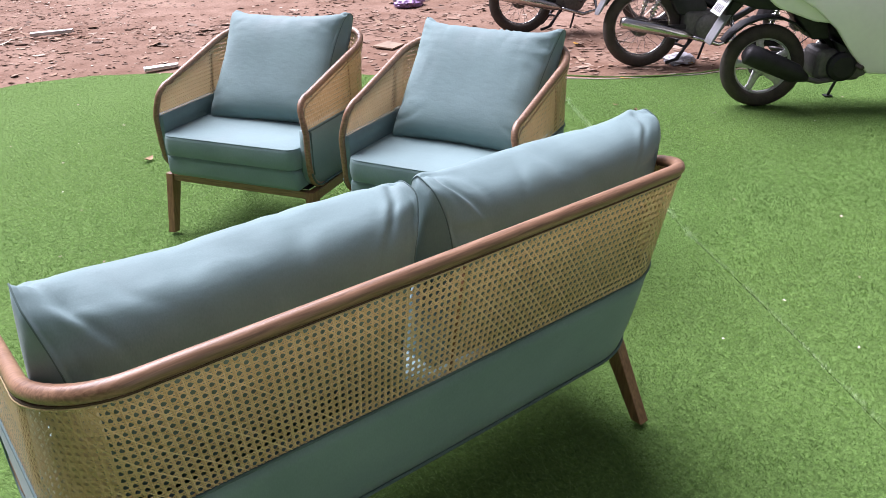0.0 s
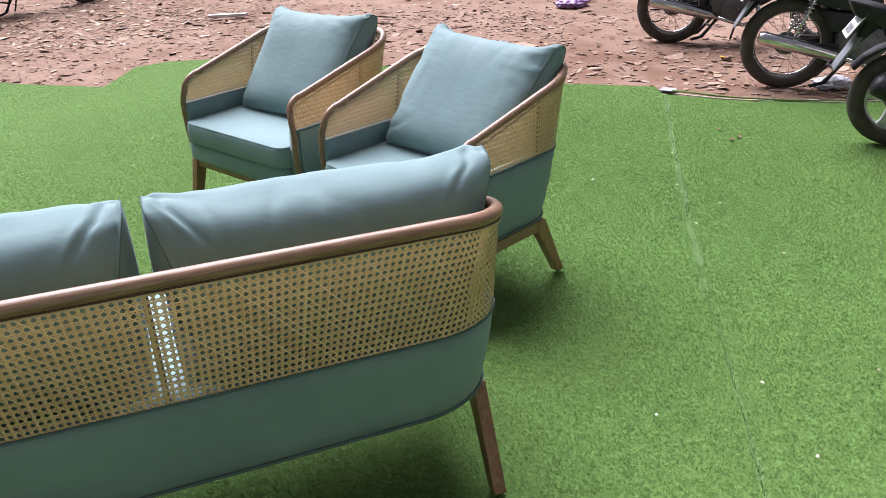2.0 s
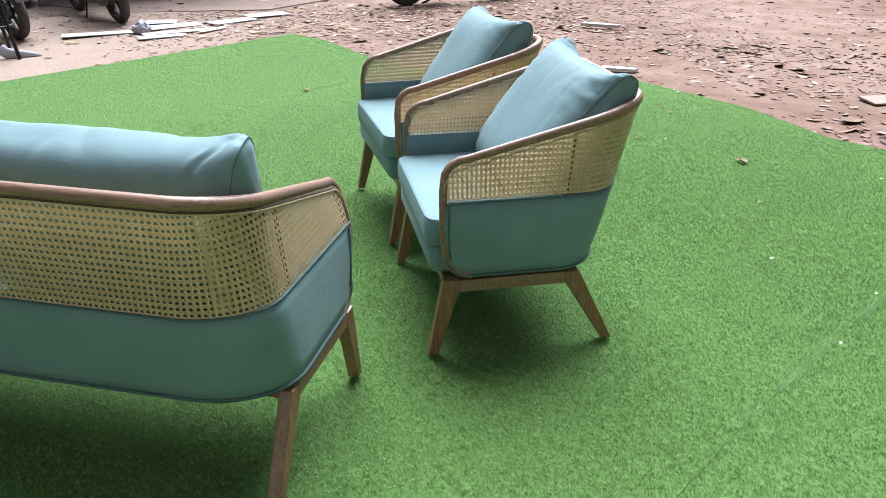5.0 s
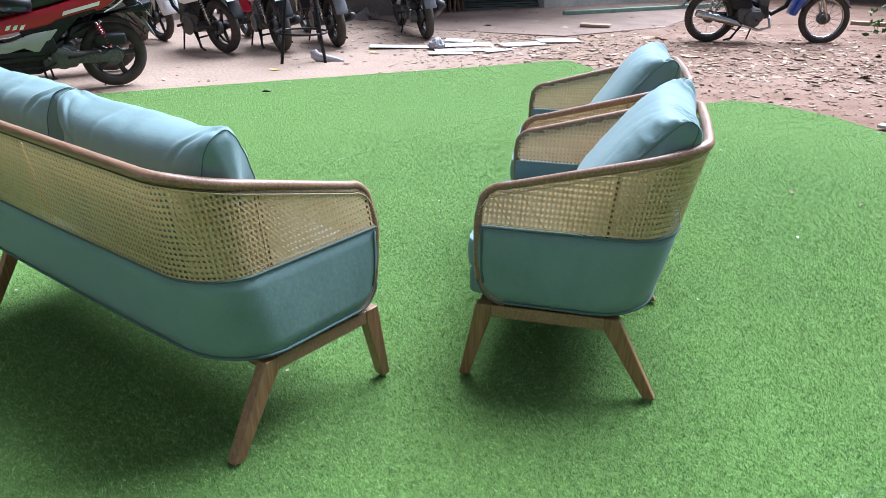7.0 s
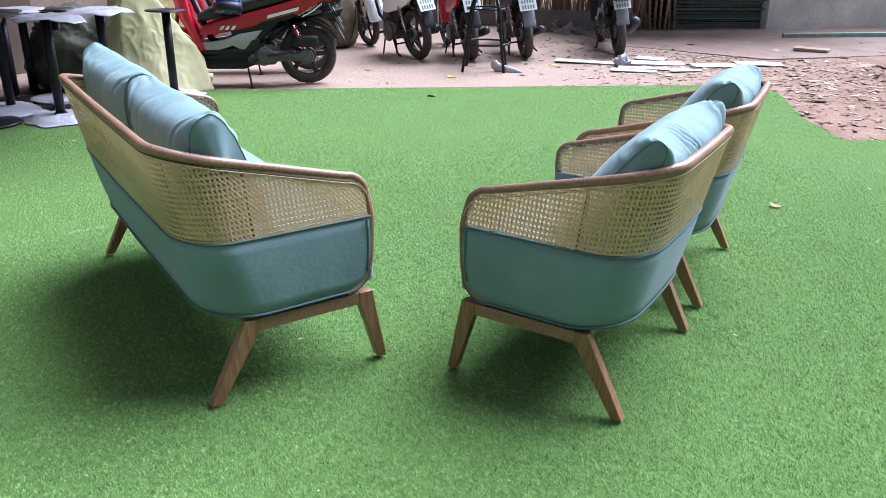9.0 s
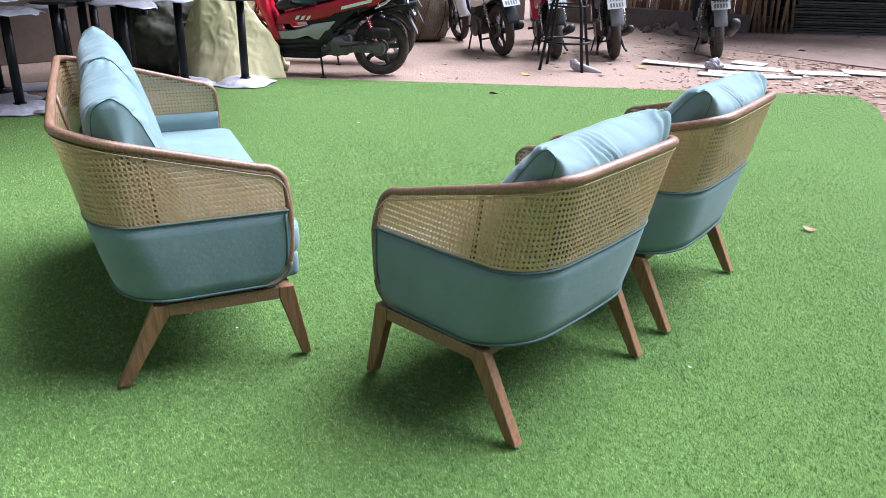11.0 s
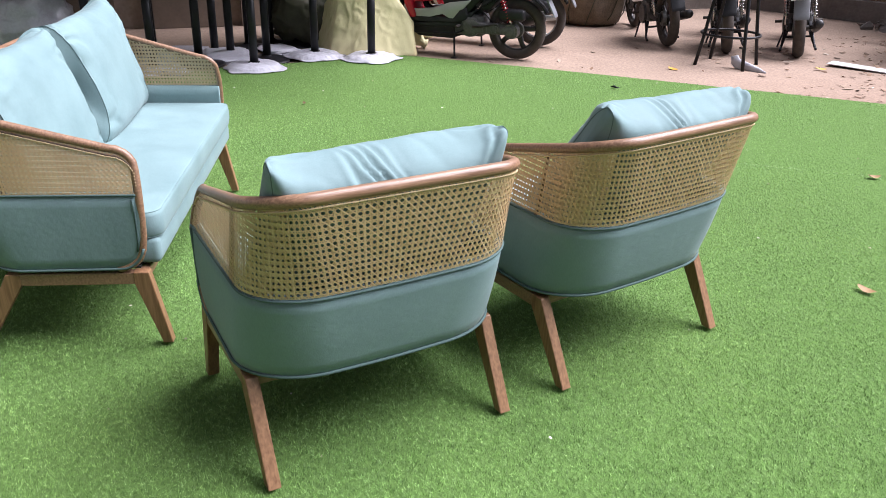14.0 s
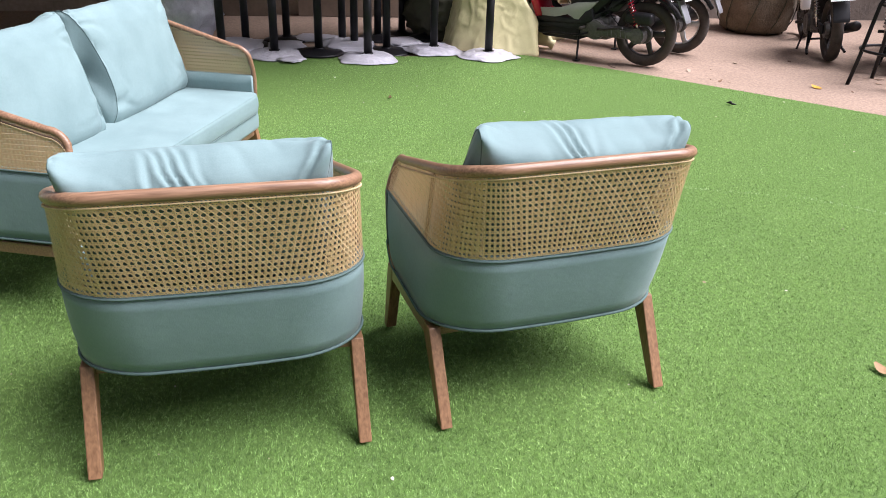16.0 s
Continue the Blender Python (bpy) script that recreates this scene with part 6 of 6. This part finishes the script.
litter("wood_shards", 420, (-3.0, 2.2, 7.9, 10.8), 44, (0.05, 0.13), [(0.40, 0.31, 0.21), (0.30, 0.20, 0.13), (0.48, 0.41, 0.32), (0.24, 0.15, 0.09), (0.36, 0.25, 0.15)], "long pale wood shards and splinters on the earth")
litter("small_chips", 3400, (-2.6, 3.6, 6.2, 11.0), 42, (0.012, 0.05), CHIPS, "small wood chips and shavings on the earth")


litter("bark_flakes", 2500, (2.4, 8.0, 2.6, 7.4), 43, (0.03, 0.095), BARK, "flat bark flakes and dead leaves thick on the earth")


def shrub(m):
    ob = thing("shrub", m, "low green weeds at the foot of the far wall", "shrub")
    r = np.random.default_rng(9)
    verts, faces = [], []
    for i in range(420):
        a, d, h = r.uniform(0, 2 * math.pi), r.uniform(0, 0.55), r.uniform(0.05, 0.55)
        c = np.array([d * math.cos(a), d * math.sin(a), h * (1 - d * 0.7)])
        u, v = r.normal(0, 1, 3), r.normal(0, 1, 3)
        u /= np.linalg.norm(u)
        v = np.cross(u, v)
        v /= np.linalg.norm(v)
        b = len(verts)
        L, W = r.uniform(0.05, 0.11), r.uniform(0.015, 0.03)
        verts += [tuple(c - u * L / 2), tuple(c + v * W), tuple(c + u * L / 2), tuple(c - v * W)]
        faces.append((b, b + 1, b + 2, b + 3))
    put("foliage", mesh_from("foliage", verts, faces, island_mat("weed_leaf", [(0.04, 0.10, 0.02), (0.08, 0.17, 0.035), (0.14, 0.22, 0.06)], 0.6), smooth=False), ob)
    part("stems", join(*[cyl(0.008, 0.004, (0, 0, 0), (0.3 * math.cos(k), 0.3 * math.sin(k), 0.4), 6) for k in range(6)]), OLIVE, ob)


for x, y in ((2.4, 11.6), (3.1, 11.9), (3.9, 11.7)):
    shrub(pose(x, y, -0.04, 0, 0, 50 * x))
helmet(red.matrix_basis @ pose(0.68, 0.17, 0.64, 15, 0, 0))


# ---- turf edge and specks ----
edge = [(2.955, 3.41), (3.06, 3.15), (3.14, 3.03), (3.34, 2.79), (3.56, 2.56), (3.79, 2.41), (4.4, 1.92)]
lip = thing("turf_edge", Matrix.Identity(4), "curled raw edge of the turf strip", "turf edge", kind="structure")
part("curled_lip", sweep([(x, y, 0.004 + 0.007 * math.sin(7 * x)) for x, y in edge], [0.0045 + 0.002 * (i % 2) for i in range(len(edge))], 8), TURF_BASE, lip, smooth=True)
part("pale_backing", sweep([(x + 0.008, y + 0.007, -0.012) for x, y in edge], 0.005, 6), mat("turf_backing_cloth", (0.42, 0.40, 0.34), 0.9, var=0.3), lip, smooth=True)
tagged(part("fabric_scrap", prism([(-0.07, -0.05), (0.06, -0.045), (0.075, 0.05), (-0.06, 0.06)], 0.006, "z", 0, 0.001), mat("grey_cloth", (0.27, 0.27, 0.31), 0.9), None, m=pose(3.0, 3.47, -0.004, 0, 6, 30)), "small grey cloth scrap at the turf corner", "scrap")
tagged(part("dark_scrap", sweep([(-0.035, 0, 0.003), (-0.012, 0.014, 0.008), (0.014, -0.008, 0.007), (0.035, 0.012, 0.004)], [0.003, 0.010, 0.008, 0.003], 7), BLACKPLASTIC, None, smooth=True, m=pose(-2.94, 5.40, -0.002, 0, 0, 30)), "small black scrap lying on green turf", "scrap")


def turf_specks():
    r = np.random.default_rng(12)
    verts, faces = [], []
    while len(faces) < 150:
        x, y = r.uniform(-4, 3.5), r.uniform(0.2, 7)
        if not inside(TURF_MAIN, np.array([[x, y]]))[0] and not inside(TURF_STRIP, np.array([[x, y]]))[0]:
            continue
        b, q = len(verts), r.uniform(0.003, 0.011)
        for a in (0.2, 1.5, 3.0, 4.6):
            verts.append((x + q * math.cos(a) * r.uniform(0.5, 1.3), y + q * math.sin(a) * r.uniform(0.4, 1.0), 0.001 + r.uniform(0, 0.004)))
        faces.append((b, b + 1, b + 2, b + 3))
    me = mesh_from("specks", verts, faces, island_mat("turf_specks", [(0.7, 0.68, 0.6), (0.5, 0.45, 0.3), (0.05, 0.04, 0.03), (0.62, 0.6, 0.5), (0.2, 0.13, 0.07)], 0.8), smooth=False)
    tagged(put("specks", me), "tiny pale and dark specks of debris on turf", "litter", kind="stuff")


turf_specks()
